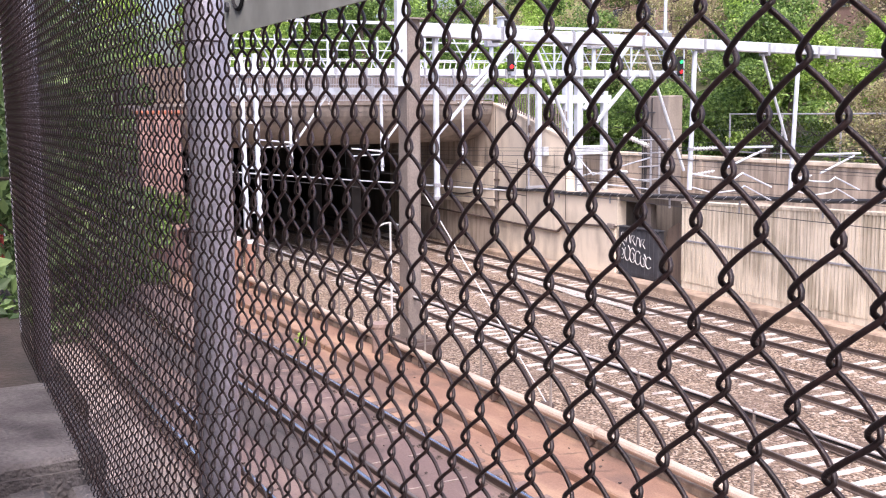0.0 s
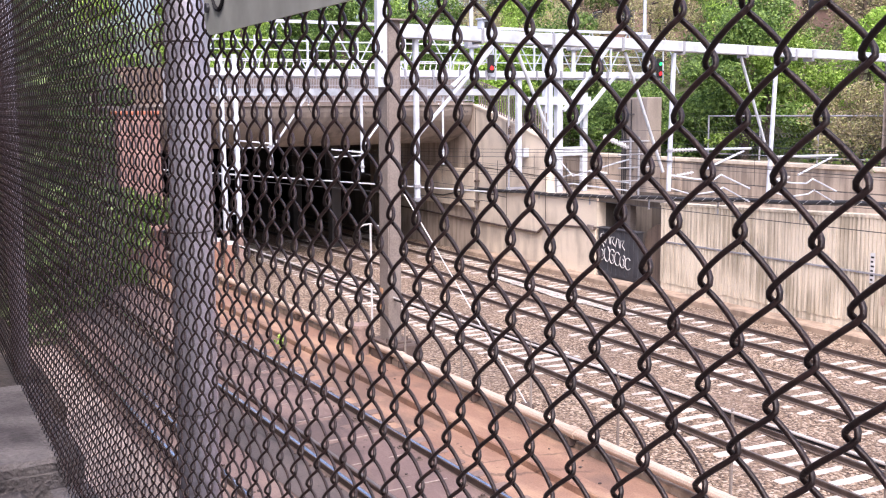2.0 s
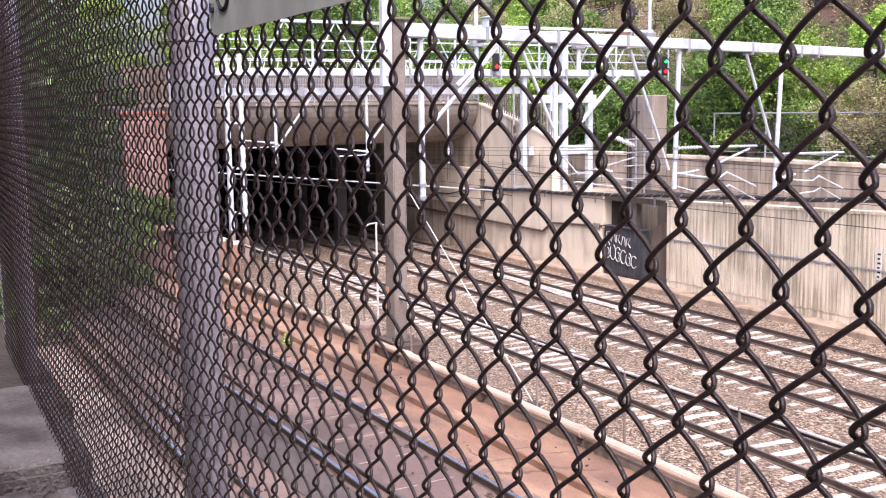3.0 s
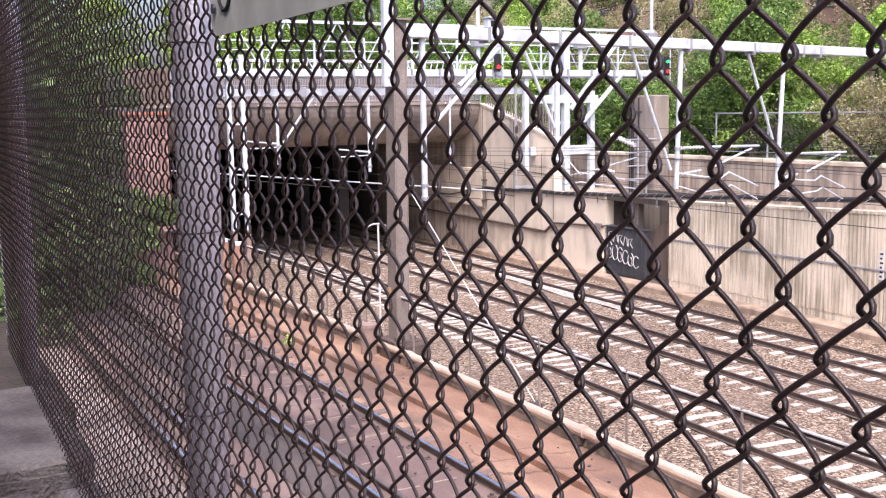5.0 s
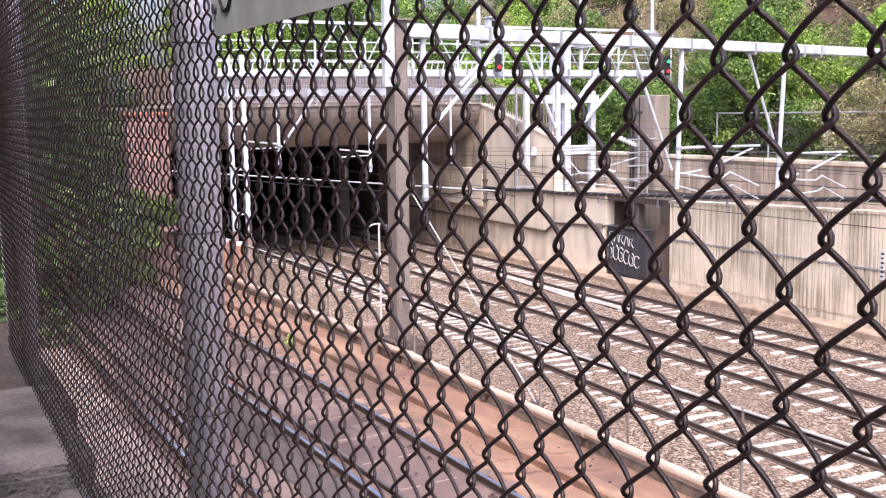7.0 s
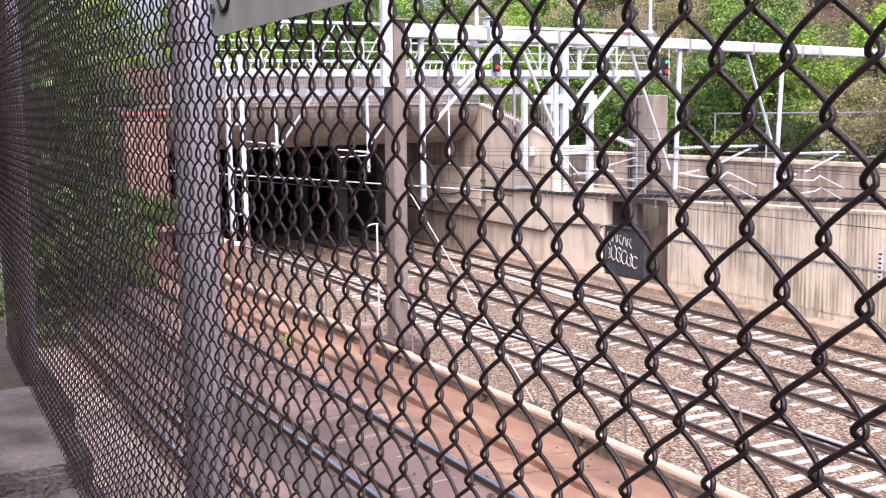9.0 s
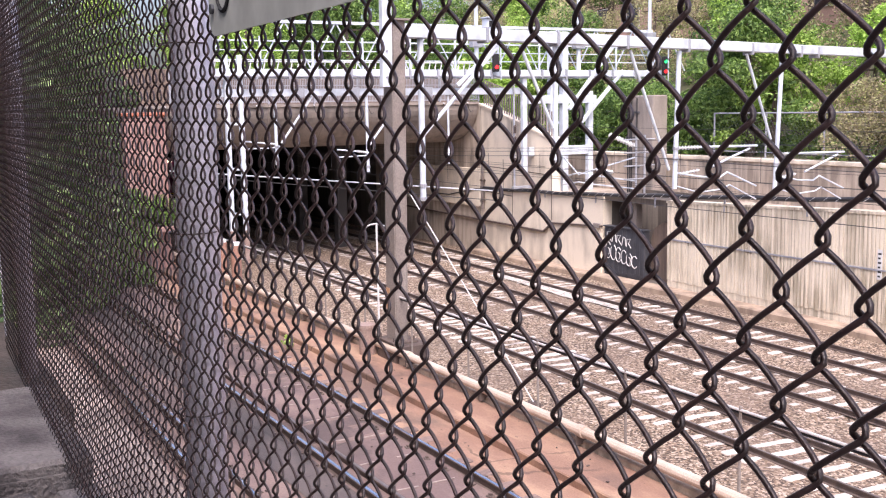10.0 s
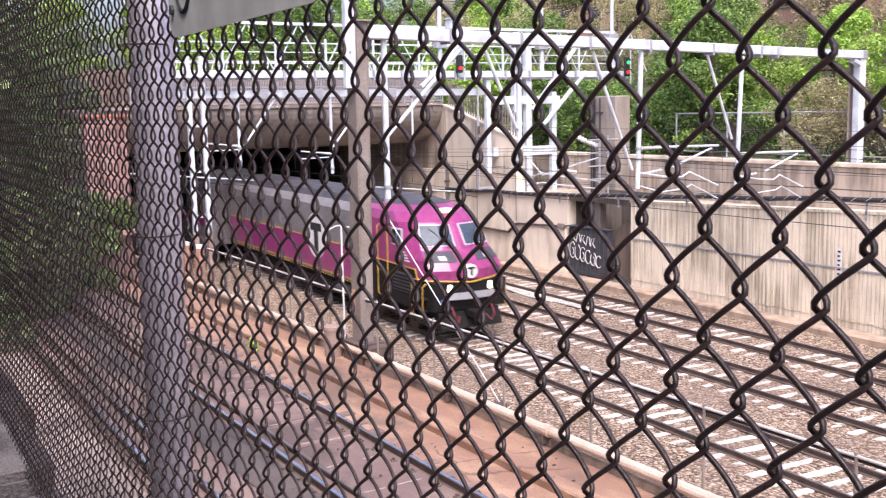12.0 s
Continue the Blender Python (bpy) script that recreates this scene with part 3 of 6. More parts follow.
plain = thing("wall_plain", "plain stained tan concrete wall beside the tunnel", "wall", kind="structure")
part("panel", prism([(-47.0, -0.6), (-36.45, -0.6), (-36.45, 3.5), (-40.4, 3.5), (-40.4, 5.95), (-42.6, 6.57), (-47.0, 7.7)], WALL_Y, WALL_Y + 0.5), PLAIN_CONCRETE, plain)
part("coping", prism([(-47.0, 7.7), (-42.6, 6.57), (-40.35, 5.95), (-40.35, 6.05), (-42.6, 6.67), (-47.0, 7.8)], WALL_Y - 0.06, WALL_Y + 0.55), PLAIN_CONCRETE, plain)
part("lower_panel", prism([(-40.3, -0.6), (-36.5, -0.6), (-36.5, 2.12), (-40.3, 1.95)], WALL_Y - 0.08, WALL_Y - 0.003), PLAIN_CONCRETE, plain)
for x0, z0, x1, z1 in ((-40.25, 2.0, -36.45, 2.18), (-56.0, 1.74, -41.0, 1.52)):
    part("channel", bar((x0, WALL_Y - 0.09, z0), (x1, WALL_Y - 0.09, z1), 0.16, 0.07), RAIL_SIDE, plain, "dark steel channel along the wall")
part("channel", bar((-41.0, WALL_Y - 0.09, 1.52), (-40.25, WALL_Y - 0.09, 2.0), 0.14, 0.06), RAIL_SIDE, plain, "dark steel channel along the wall")
part("conduit_box", box((-36.95, WALL_Y - 0.2, 2.08), (-36.5, WALL_Y - 0.085, 2.3), bevel=0.02), STEEL_BROWN, plain)
part("thick_panel", box((-56.0, WALL_Y - 0.2, 2.3), (-46.78, WALL_Y - 0.003, 4.35), bevel=0.03), PLAIN_CONCRETE, plain)
part("drain_pipe", tube([(-46.62, WALL_Y - 0.1, 2.2), (-46.62, WALL_Y - 0.1, 4.7), (-46.75, WALL_Y - 0.16, 5.1), (-46.75, WALL_Y - 0.16, 5.4)], 0.085, n=10), STEEL_BROWN, plain, "brown drain pipe")
for z in (2.6, 3.7, 4.6):
    part("pipe_clip", box((-46.76, WALL_Y - 0.2, z), (-46.48, WALL_Y - 0.005, z + 0.07)), RAIL_SIDE, plain)
for x, z0, z1 in ((-43.9, 0.1, 6.85), (-40.45, 2.1, 5.9), (-46.9, 4.4, 7.6)):
    part("joint", box((x, WALL_Y - 0.012, z0), (x + 0.04, WALL_Y - 0.002, z1)), RECESS, plain, "dark joint")
for x0, z0, x1, z1 in ((-46.5, 4.5, -40.5, 4.28), (-46.5, 3.15, -43.9, 3.05)):
    part("joint", bar((x0, WALL_Y - 0.007, z0), (x1, WALL_Y - 0.007, z1), 0.012, 0.04), RECESS, plain, "dark joint")
part("loose_cable", tube([(-52.0, WALL_Y - 0.25, 2.75), (-50.0, WALL_Y - 0.25, 2.78), (-48.4, WALL_Y - 0.24, 3.05), (-47.2, WALL_Y - 0.24, 3.25), (-46.0, WALL_Y - 0.12, 3.3)], 0.035), CABLE, plain, "black cable that leaves the feeder")

# recess with the metal cabinet
alcove = thing("wall_recess", "shallow recess in the far wall with a brown pillar", "recess", kind="structure")
# back, sides, lintel and floor carry the recess's shade in their colour
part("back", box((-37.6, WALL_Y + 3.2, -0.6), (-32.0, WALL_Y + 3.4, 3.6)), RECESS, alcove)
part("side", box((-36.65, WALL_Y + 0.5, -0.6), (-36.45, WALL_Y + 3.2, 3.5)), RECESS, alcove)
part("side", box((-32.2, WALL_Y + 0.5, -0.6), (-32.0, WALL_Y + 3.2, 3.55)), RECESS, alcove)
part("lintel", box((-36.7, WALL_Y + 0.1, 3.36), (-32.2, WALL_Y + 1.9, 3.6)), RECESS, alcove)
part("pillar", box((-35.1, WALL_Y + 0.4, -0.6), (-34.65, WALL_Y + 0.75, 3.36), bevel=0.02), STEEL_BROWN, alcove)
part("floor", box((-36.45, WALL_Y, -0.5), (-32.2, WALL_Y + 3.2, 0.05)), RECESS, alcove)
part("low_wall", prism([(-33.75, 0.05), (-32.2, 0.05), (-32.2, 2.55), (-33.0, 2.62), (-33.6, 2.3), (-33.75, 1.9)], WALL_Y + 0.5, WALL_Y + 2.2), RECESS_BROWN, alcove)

# upper wall, ledge, pier and hill
for x0, x1 in ((-75, -36.66), (-31.99, 12)):
    tagged(part("ledge", box((x0, WALL_Y + 0.52, 2.9), (x1, 33.2, 3.34)), BROWN_CONCRETE), "concrete ledge behind the far wall", "ledge", kind="structure")
tagged(part("ledge", box((-36.65, WALL_Y + 3.41, 2.9), (-32.0, 33.2, 3.34)), BROWN_CONCRETE), "concrete ledge behind the recess", "ledge", kind="structure")
up = thing("wall_upper", "stained brown concrete upper retaining wall", "wall", kind="structure")
part("core", box((-75, 33.0, 2.9), (12, 33.5, 5.05)), BROWN_CONCRETE, up)
part("cap", box((-75, 32.92, 5.05), (12, 33.58, 5.22), bevel=0.02), PLAIN_CONCRETE, up)
for i in range(11):
    part("pilaster", box((-66 + i * 6, 32.94, 3.35), (-65.82 + i * 6, 32.998, 5.05)), BROWN_CONCRETE, up)
pier = thing("concrete_pier", "square brown concrete pier with dark conduits on the ledge", "pier", kind="structure")
part("shaft", box((-39.0, 32.0, 3.3), (-37.1, 32.9, 8.0), bevel=0.05), BEAM_CONCRETE, pier)
for x in (-38.85, -38.7, -38.58, -38.2):
    part("conduit", rod((x, 31.96, 3.35), (x, 31.96, 7.9), 0.03, n=6), CABLE, pier)
for z in (4.6, 6.0, 7.2):
    part("strap", box((-39.0, 31.94, z), (-38.0, 31.99, z + 0.05)), DARK_STEEL, pier)

bm = bmesh.new()
nx, ny = 90, 30
rows = []
for i in range(nx):
    row = []
    for j in range(ny):
        x, y = -160 + i * 2.2, 33.4 + j * 1.6
        s = min(1, (y - 33.4) / 22)
        row.append(bm.verts.new((x, y, 4.9 + 7 * s * s * (3 - 2 * s) + 0.5 * noise.noise((x * 0.2, y * 0.2, 0)))))
    rows.append(row)
for i in range(nx - 1):
    for j in range(ny - 1):
        bm.faces.new((rows[i][j], rows[i + 1][j], rows[i + 1][j + 1], rows[i][j + 1]))
tagged(part("hillside", bm, EARTH, smooth=True), "wooded slope behind the upper wall", "hillside", kind="structure")

# ---------------------------------------------------------------- tunnel portal
tun = thing("tunnel", "dark railway tunnel mouth", "tunnel", kind="structure")
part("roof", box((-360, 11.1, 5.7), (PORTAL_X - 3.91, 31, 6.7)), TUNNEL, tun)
# far side wall in darker pieces inward: fading daylight painted in steps
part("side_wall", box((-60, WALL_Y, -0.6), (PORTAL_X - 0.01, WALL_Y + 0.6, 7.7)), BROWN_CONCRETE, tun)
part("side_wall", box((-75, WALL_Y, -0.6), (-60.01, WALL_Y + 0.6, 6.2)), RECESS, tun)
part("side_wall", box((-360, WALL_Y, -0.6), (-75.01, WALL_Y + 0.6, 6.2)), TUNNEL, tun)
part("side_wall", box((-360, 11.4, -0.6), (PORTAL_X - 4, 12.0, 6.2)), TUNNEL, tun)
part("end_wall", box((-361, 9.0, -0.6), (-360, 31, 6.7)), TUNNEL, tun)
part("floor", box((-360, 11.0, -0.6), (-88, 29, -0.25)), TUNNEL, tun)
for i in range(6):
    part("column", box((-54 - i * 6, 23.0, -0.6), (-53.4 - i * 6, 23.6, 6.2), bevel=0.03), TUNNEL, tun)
# concrete edge beam: a flared quarter-round that turns in under the deck
prof = [(0.02, 7.9), (0.02, 7.76), (0.1, 7.74)] + [(3.5 - 3.4 * math.cos(a), 7.74 - 2.04 * math.sin(a)) for a in [math.pi * k / 24 for k in range(1, 13)]] + [(3.9, 5.7), (3.9, 7.9)]
bm = bmesh.new()
for yy0, yy1 in [(11.0 + k * 2.93, 11.0 + k * 2.93 + 2.915) for k in range(6)]:
    a = [bm.verts.new((PORTAL_X - c, yy0, z)) for c, z in prof]
    b = [bm.verts.new((PORTAL_X - c, yy1, z)) for c, z in prof]
    n = len(prof)
    for i in range(n):
        j = (i + 1) % n
        bm.faces.new((a[i], a[j], b[j], b[i]))
    bm.faces.new(a[::-1])
    bm.faces.new(b)
bmesh.ops.recalc_face_normals(bm, faces=bm.faces)
beam = tagged(part("portal_beam", bm, BEAM_CONCRETE), "rounded grey-brown concrete edge beam over the tunnel mouth", "beam", kind="structure")
tagged(part("bridge_deck", box((-75, 11.1, 6.7), (PORTAL_X - 3.92, 31, 7.89)), BEAM_CONCRETE), "concrete deck above the tunnel", "deck", kind="structure")

# ---------------------------------------------------------------- street fence of chain link
PHI = radians(-1.292)
FENCE = Matrix.Translation((0, 0, HEIGHT)) @ Matrix.Rotation(PHI, 4, "Z") @ Matrix.Translation((0, 0.4748, 0))
PITCH, ROW, WIRE_R = 0.0615, 0.072, 0.00215
fence = thing("chain_link_fence", "tall dark vinyl-coated chain-link fence on grey steel posts", "fence")
fence.matrix_world = FENCE


def zigzag(top, bottom, sides, per):
    """One bent wire, hooked into its neighbours on either side; it lies in front on the way down to one side and behind on the way back."""
    amp, deep = PITCH / 4 + 0.0040, 0.0062
    n = int((top - bottom) / ROW * per)
    pts = []
    for i in range(n + 1):
        t = i / per * 2 * math.pi
        u = amp * math.asin(0.965 * math.cos(t)) / math.asin(0.965)
        d = deep * math.tanh(1.1 * math.sin(t)) / math.tanh(1.1)
        pts.append((u, -d, top - ROW * i / per))
    return tube(pts, WIRE_R, n=sides, frame_up=(0, 1, 0.05))


U0, V0 = -0.4214, -0.0092
FTOP = V0 + 18 * ROW
FBOT = -1.27
wires = []
for sides, per in ((8, 20), (5, 10)):
    me = bpy.data.meshes.new("wire")
    w = zigzag(FTOP, FBOT, sides, per)
    w.to_mesh(me)
    w.free()
    me.materials.append(WIRE)
    for f in me.polygons:
        f.use_smooth = True
    wires.append(me)
for k in range(-194, 44):
    u = U0 + (k + 0.5) * PITCH / 2
    o = new("wire", wires[0] if k > -90 else wires[1])
    o.parent = fence
    # neighbours are half a row apart; the tip towards +u lies on the knots of column k + 1
    o.location = (u, random.uniform(-0.0006, 0.0006), (ROW / 2 if k % 2 == 0 else 0) - ROW)

for u, top in ((-2.095, 1.4), (-5.66, 1.4)):
    p = part("post", rod((u, 0.047, -1.35), (u, 0.083, top), 0.0435, n=28), POST_GREY, fence, "grey zinc-coated round post", smooth=True)
part("end_bar", box((-6.4, -0.004, -1.27), (-6.38, 0.004, 1.3)), POST_GREY, fence)
part("bottom_wire", rod((-6.4, 0.006, -1.26), (1.0, 0.006, -1.26), 0.003, n=6), WIRE, fence)
for z in (-1.0, -0.62, -0.24, 0.14, 0.52):
    bm = bmesh.new()
    tube([(-2.095 + 0.05 * math.sin(a), 0.052 - 0.05 * math.cos(a), z) for a in [k * math.pi / 8 for k in range(-8, 9)]], 0.0018, bm, 5)
    part("tie_wire", bm, WIRE, fence)

# sign tied to the fence
sign = thing("metal_sign", "plain grey aluminium sign with rounded corners tied to the fence", "sign")
sign.matrix_world = FENCE


def rounded_plate(u0, u1, z0, z1, y0, y1, r):
    out = []
    for cx, cz, a0 in ((u1 - r, z0 + r, -90), (u1 - r, z1 - r, 0), (u0 + r, z1 - r, 90), (u0 + r, z0 + r, 180)):
        out += [(cx + r * math.cos(radians(a0 + k * 15)), cz + r * math.sin(radians(a0 + k * 15))) for k in range(7)]
    return prism(out, y0, y1)


part("plate", rounded_plate(-1.665, -1.045, 0.122, 0.62, -0.014, -0.011, 0.035), SIGN_FACE, sign)
for u, z in ((-1.64, 0.165), (-1.07, 0.165), (-1.64, 0.57)):
    part("bolt", rod((u, -0.0135, z), (u, -0.019, z), 0.008, n=8), DARK_STEEL, sign)
for r0, c in ((0.048, -1.58),):
    bm = bmesh.new()
    tube([(c + r0 * 0.8 * math.cos(a), -0.0145, 0.205 + r0 * math.sin(a)) for a in [k * math.pi / 12 for k in range(13, 26)]], 0.004, bm, 5)
    part("printed_curve", bm, BLACK, sign, "black printed curve")

# ---------------------------------------------------------------- steel column and first gantry
def gx(y):
    """The first gantry runs askew over the tracks."""
    return -20.3 - 0.196 * (y - 10.05)


col = thing("steel_column", "brown weathered steel column on a concrete plinth", "column")
part("web", box((-20.2, 9.9, NEAR + 0.25), (-20.03, 10.13, 9.4)), STEEL_BROWN, col)
for y in (9.84, 10.13):
    part("flange", box((-20.3, y, NEAR + 0.25), (-19.87, y + 0.03, 9.4), bevel=0.006), STEEL_BROWN, col)
part("side_plate", box((-19.89, 9.875, NEAR + 0.25), (-19.87, 10.125, 9.4)), STEEL_BROWN, col)
part("base_plate", box((-20.50, 9.68, NEAR + 0.2), (-19.7, 10.32, NEAR + 0.25), bevel=0.008), RAIL_SIDE, col)
part("cap_plate", box((-20.48, 9.78, 9.4005), (-19.78, 10.26, 9.44), bevel=0.006), STEEL_BROWN, col)
part("head", box((-19.98, 9.6, 8.0), (-19.83, 9.83, 10.3), bevel=0.006), STEEL_WHITE, col, "white-painted head plate")
for z in (8.2, 8.75, 9.3):
    part("head_bolt", rod((-19.84, 9.7, z), (-19.8, 9.7, z), 0.025, n=6), STEEL_GREY, col)
for y, z in ((9.75, NEAR + 0.25), (10.25, NEAR + 0.25)):
    for x in (-20.42, -19.78):
        part("anchor_bolt", rod((x, y, z), (x, y, z + 0.09), 0.02, n=6), RAIL_SIDE, col)
part("plate", box((-20.27, 9.825, 3.12), (-20.13, 9.838, 3.6)), ORANGE_PLATE, col, "faded orange enamel plate")
# the column leans a little
BASE = Vector((-20.08, 10.0, NEAR + 0.2))
col.matrix_world = Matrix.Translation(BASE) @ Matrix.Rotation(0.011, 4, Vector((-0.874, 0.485, 0))) @ Matrix.Translation(-BASE)
tagged(part("plinth", box((-20.5, 9.68, NEAR - 0.3), (-19.55, 10.5, NEAR + 0.2), bevel=0.04), RAIL_SIDE), "square rust-stained dark plinth", "plinth", kind="structure")
stub = thing("concrete_stub", "round brown concrete stub with a cap beside the steel column", "stub", kind="structure")
part("drum", rod((-20.72, 9.56, NEAR - 0.2), (-20.72, 9.56, NEAR + 0.44), 0.2, n=20), RUST_FOOT, stub)
part("cap", rod((-20.72, 9.56, NEAR + 0.44), (-20.72, 9.56, NEAR + 0.52), 0.225, n=20), RUST_FOOT, stub)

gan = thing("catenary_gantry", "white steel portal gantry carrying the overhead line", "gantry", "gantries")
A, B = (gx(10.3), 10.3, 9.22), (gx(33.2), 33.2, 9.2)
part("beam", bar(A, B, 0.3, 0.28, bevel=0.015), STEEL_WHITE, gan)
for y in (12.8, 15.16, 17.78, 20.4, 23.5, 26.2, 27.2):
    part("splice_plate", bar((gx(y - 0.04), y - 0.04, 9.22 - 0.005 * (y - 10)), (gx(y + 0.04), y + 0.04, 9.22 - 0.005 * (y - 10)), 0.36, 0.36, bevel=0.01), STEEL_GREY, gan)
part("leg", box((gx(33.2) - 0.16, 33.05, 5.2), (gx(33.2) + 0.12, 33.4, 9.2), bevel=0.015), STEEL_WHITE, gan)
part("leg_web", box((gx(33.2) - 0.34, 33.2, 5.2), (gx(33.2) - 0.162, 33.26, 9.2)), STEEL_BROWN, gan)
part("leg_flange", box((gx(33.2) - 0.38, 33.05, 5.2), (gx(33.2) - 0.342, 33.4, 9.3), bevel=0.01), STEEL_BROWN, gan, "brown weathered flange")
part("leg_cap", box((gx(33.2) - 0.42, 33.0, 9.04), (gx(33.2) + 0.16, 33.45, 9.36), bevel=0.02), STEEL_GREY, gan)
part("haunch", bar((gx(32.6), 32.6, 9.0), (gx(33.1), 33.1, 8.86), 0.22, 0.14), STEEL_WHITE, gan)


def insulator(p, q, parent, r=0.06, sheds=7):
    p, q = Vector(p), Vector(q)
    bm = rod(p, q, r * 0.4)
    for i in range(sheds):
        c = p.lerp(q, (i + 0.5) / sheds)
        d = (q - p).normalized() * 0.015
        rod(c - d, c + d, r, bm, 10, r * 0.6)
    part("insulator", bm, PAINT_WHITE, parent, "white ribbed insulator")


def dropper(y, z0, z1, brace, arms, side=1, lean=0.0):
    """A tube that hangs from the gantry, with its brace and the hinged arms that hold the contact wire."""
    d = thing("drop_tube", "white steel drop tube with hinged registration arms", "overhead line support", "overhead line supports")
    x = gx(y)
    part("tube", rod((x, y + lean, z0), (x, y - lean * 0.35, z1 - (0.8 if arms else 0)), 0.07, n=12), STEEL_WHITE, d)
    if brace:
        part("brace", rod((gx(brace[0]), brace[0], brace[1]), (gx(brace[2]), brace[2], brace[3]), 0.045, n=10), STEEL_WHITE, d)
    for z in (z1 + 0.35, z1 + 0.05):
        part("clamp", rod((x, y, z - 0.04), (x, y, z + 0.04), 0.092, n=12), STEEL_GREY, d)
    if arms:
        zt = z1 + 0.36
        insulator((x, y + side * 0.1, zt), (x, y + side * 0.9, zt), d)
        part("top_arm", rod((x, y + side * 0.9, zt), (x - 0.3, y + side * 3.5, zt - 0.05), 0.035), STEEL_WHITE, d)
        part("stay_arm", rod((x, y + side * 1.3, z1 - 0.25), (x - 0.3, y + side * 3.2, zt - 0.12), 0.035), STEEL_WHITE, d)
        insulator((x, y + side * 0.15, z1 - 0.38), (x, y + side * 0.9, z1 - 0.3), d, 0.055, 6)
        part("steady_arm", tube([(x, y + side * 0.05, z1 - 0.35), (x, y + side * 1.0, z1 - 0.5), (x, y + side * 1.7, z1 - 0.55), (x - 0.1, y + side * 2.1, z1 - 0.42), (x - 0.2, y + side * 3.4, z1 - 0.9)], 0.028), STEEL_WHITE, d)
        part("registration_arm", tube([(x, y + side * 0.03, z1 - 0.72), (x, y + side * 0.9, z1 - 0.95), (x, y + side * 1.8, z1 - 0.9), (x - 0.1, y + side * 2.2, z1 - 0.8), (x - 0.2, y + side * 3.4, z1 - 1.3)], 0.022), STEEL_WHITE, d)
    return d


dropper(10.93, 9.08, 5.45, (13.25, 8.95, 10.98, 6.95), False)
dropper(20.05, 9.02, 5.94, (18.05, 8.98, 19.75, 5.7), True, lean=0.08)
dropper(25.15, 9.0, 5.55, (23.4, 9.0, 24.8, 6.4), True, lean=0.14)
dropper(15.2, 9.05, 6.1, (14.0, 9.0, 15.1, 7.0), False)
guy = thing("guy_wire", "thin pale steel guy wire from the column to the ground", "guy wire")
part("strand", rod((-20.1, 10.2, 5.99), (-14.7, 10.02, 2.26), 0.011, n=6), PAINT_WHITE, guy)
part("anchor", box((-14.85, 9.95, 2.13), (-14.6, 10.1, 2.3), bevel=0.02), RAIL_SIDE, guy)
bm = bmesh.new()
box((-14.95, 9.9, 2.12), (-14.5, 10.12, 2.15), bm)
part("bracket", bm, RAIL_SIDE, guy)

# ---------------------------------------------------------------- second gantry and signal bridge
G2 = -42.0
gan2 = thing("signal_bridge", "white steel signal bridge with twin legs over the tracks", "gantry", "gantries")


def column_pair(y, z0, z1, w, gap, parent):
    for s in (-1, 1):
        foot = 2.55 if z0 < 0 else z0
        part("leg", box((G2 - w / 2, y + s * gap / 2 - w / 2, foot), (G2 + w / 2, y + s * gap / 2 + w / 2, z1), bevel=0.015), STEEL_WHITE, parent)
        if foot > z0:
            part("leg_foot", box((G2 - w / 2 - 0.01, y + s * gap / 2 - w / 2 - 0.01, z0), (G2 + w / 2 + 0.01, y + s * gap / 2 + w / 2 + 0.01, foot), bevel=0.015), RUST_FOOT, parent, "rust-stained lower leg")
    z = z0 + 1.5
    while z < z1 - 0.5:
        part("batten", box((G2 - w / 2 - 0.015, y - gap / 2, z), (G2 - w / 2 - 0.002, y + gap / 2, z + 0.12)), STEEL_WHITE, parent)
        z += 1.9


column_pair(13.53, -0.2, 9.9, 0.19, 0.6, gan2)
column_pair(30.1, 3.3, 11.2, 0.34, 0.72, gan2)
part("leg", box((G2 - 0.14, 31.9, 3.3), (G2 + 0.14, 32.2, 8.3), bevel=0.015), STEEL_WHITE, gan2)
part("leg", box((G2 - 0.12, 27.95, 4.35), (G2 + 0.12, 28.2, 9.2), bevel=0.015), STEEL_WHITE, gan2)
part("upper_chord", box((G2 - 0.2, 12.4, 8.93), (G2 + 0.2, 36.9, 9.33), bevel=0.02), STEEL_WHITE, gan2)
part("conduit", rod((G2 + 0.25, 12.5, 9.02), (G2 + 0.25, 36.6, 9.02), 0.04), STEEL_GREY, gan2)
for k in range(17):
    part("strap", box((G2 + 0.2, 13.0 + k * 1.45, 8.9), (G2 + 0.3, 13.09 + k * 1.45, 9.36)), STEEL_GREY, gan2)
part("lower_chord", box((G2 - 0.45, 12.4, 8.18), (G2 - 0.15, 28.0, 8.5), bevel=0.02), STEEL_WHITE, gan2)
part("lower_chord", box((G2 - 0.15, 28.3, 7.7), (G2 + 0.15, 32.4, 8.1), bevel=0.02), STEEL_WHITE, gan2)
part("cross_tie", box((G2 - 0.12, 28.3, 5.15), (G2 + 0.12, 32.0, 5.6), bevel=0.02), STEEL_WHITE, gan2)
for y0, z0, y1, z1 in ((33.4, 10.6, 30.6, 7.4), (34.0, 9.3, 31.2, 6.6), (26.8, 10.9, 24.2, 8.6)):
    part("brace", bar((G2 + 0.25, y0, z0), (G2 + 0.25, y1, z1), 0.16, 0.16, bevel=0.01), STEEL_WHITE, gan2)
for y in (16.3, 18.9, 20.6, 22.6):
    part("junction_box", box((G2 - 0.1, y, 8.12), (G2 + 0.05, y + 0.4, 8.55), bevel=0.02), STEEL_GREY, gan2)
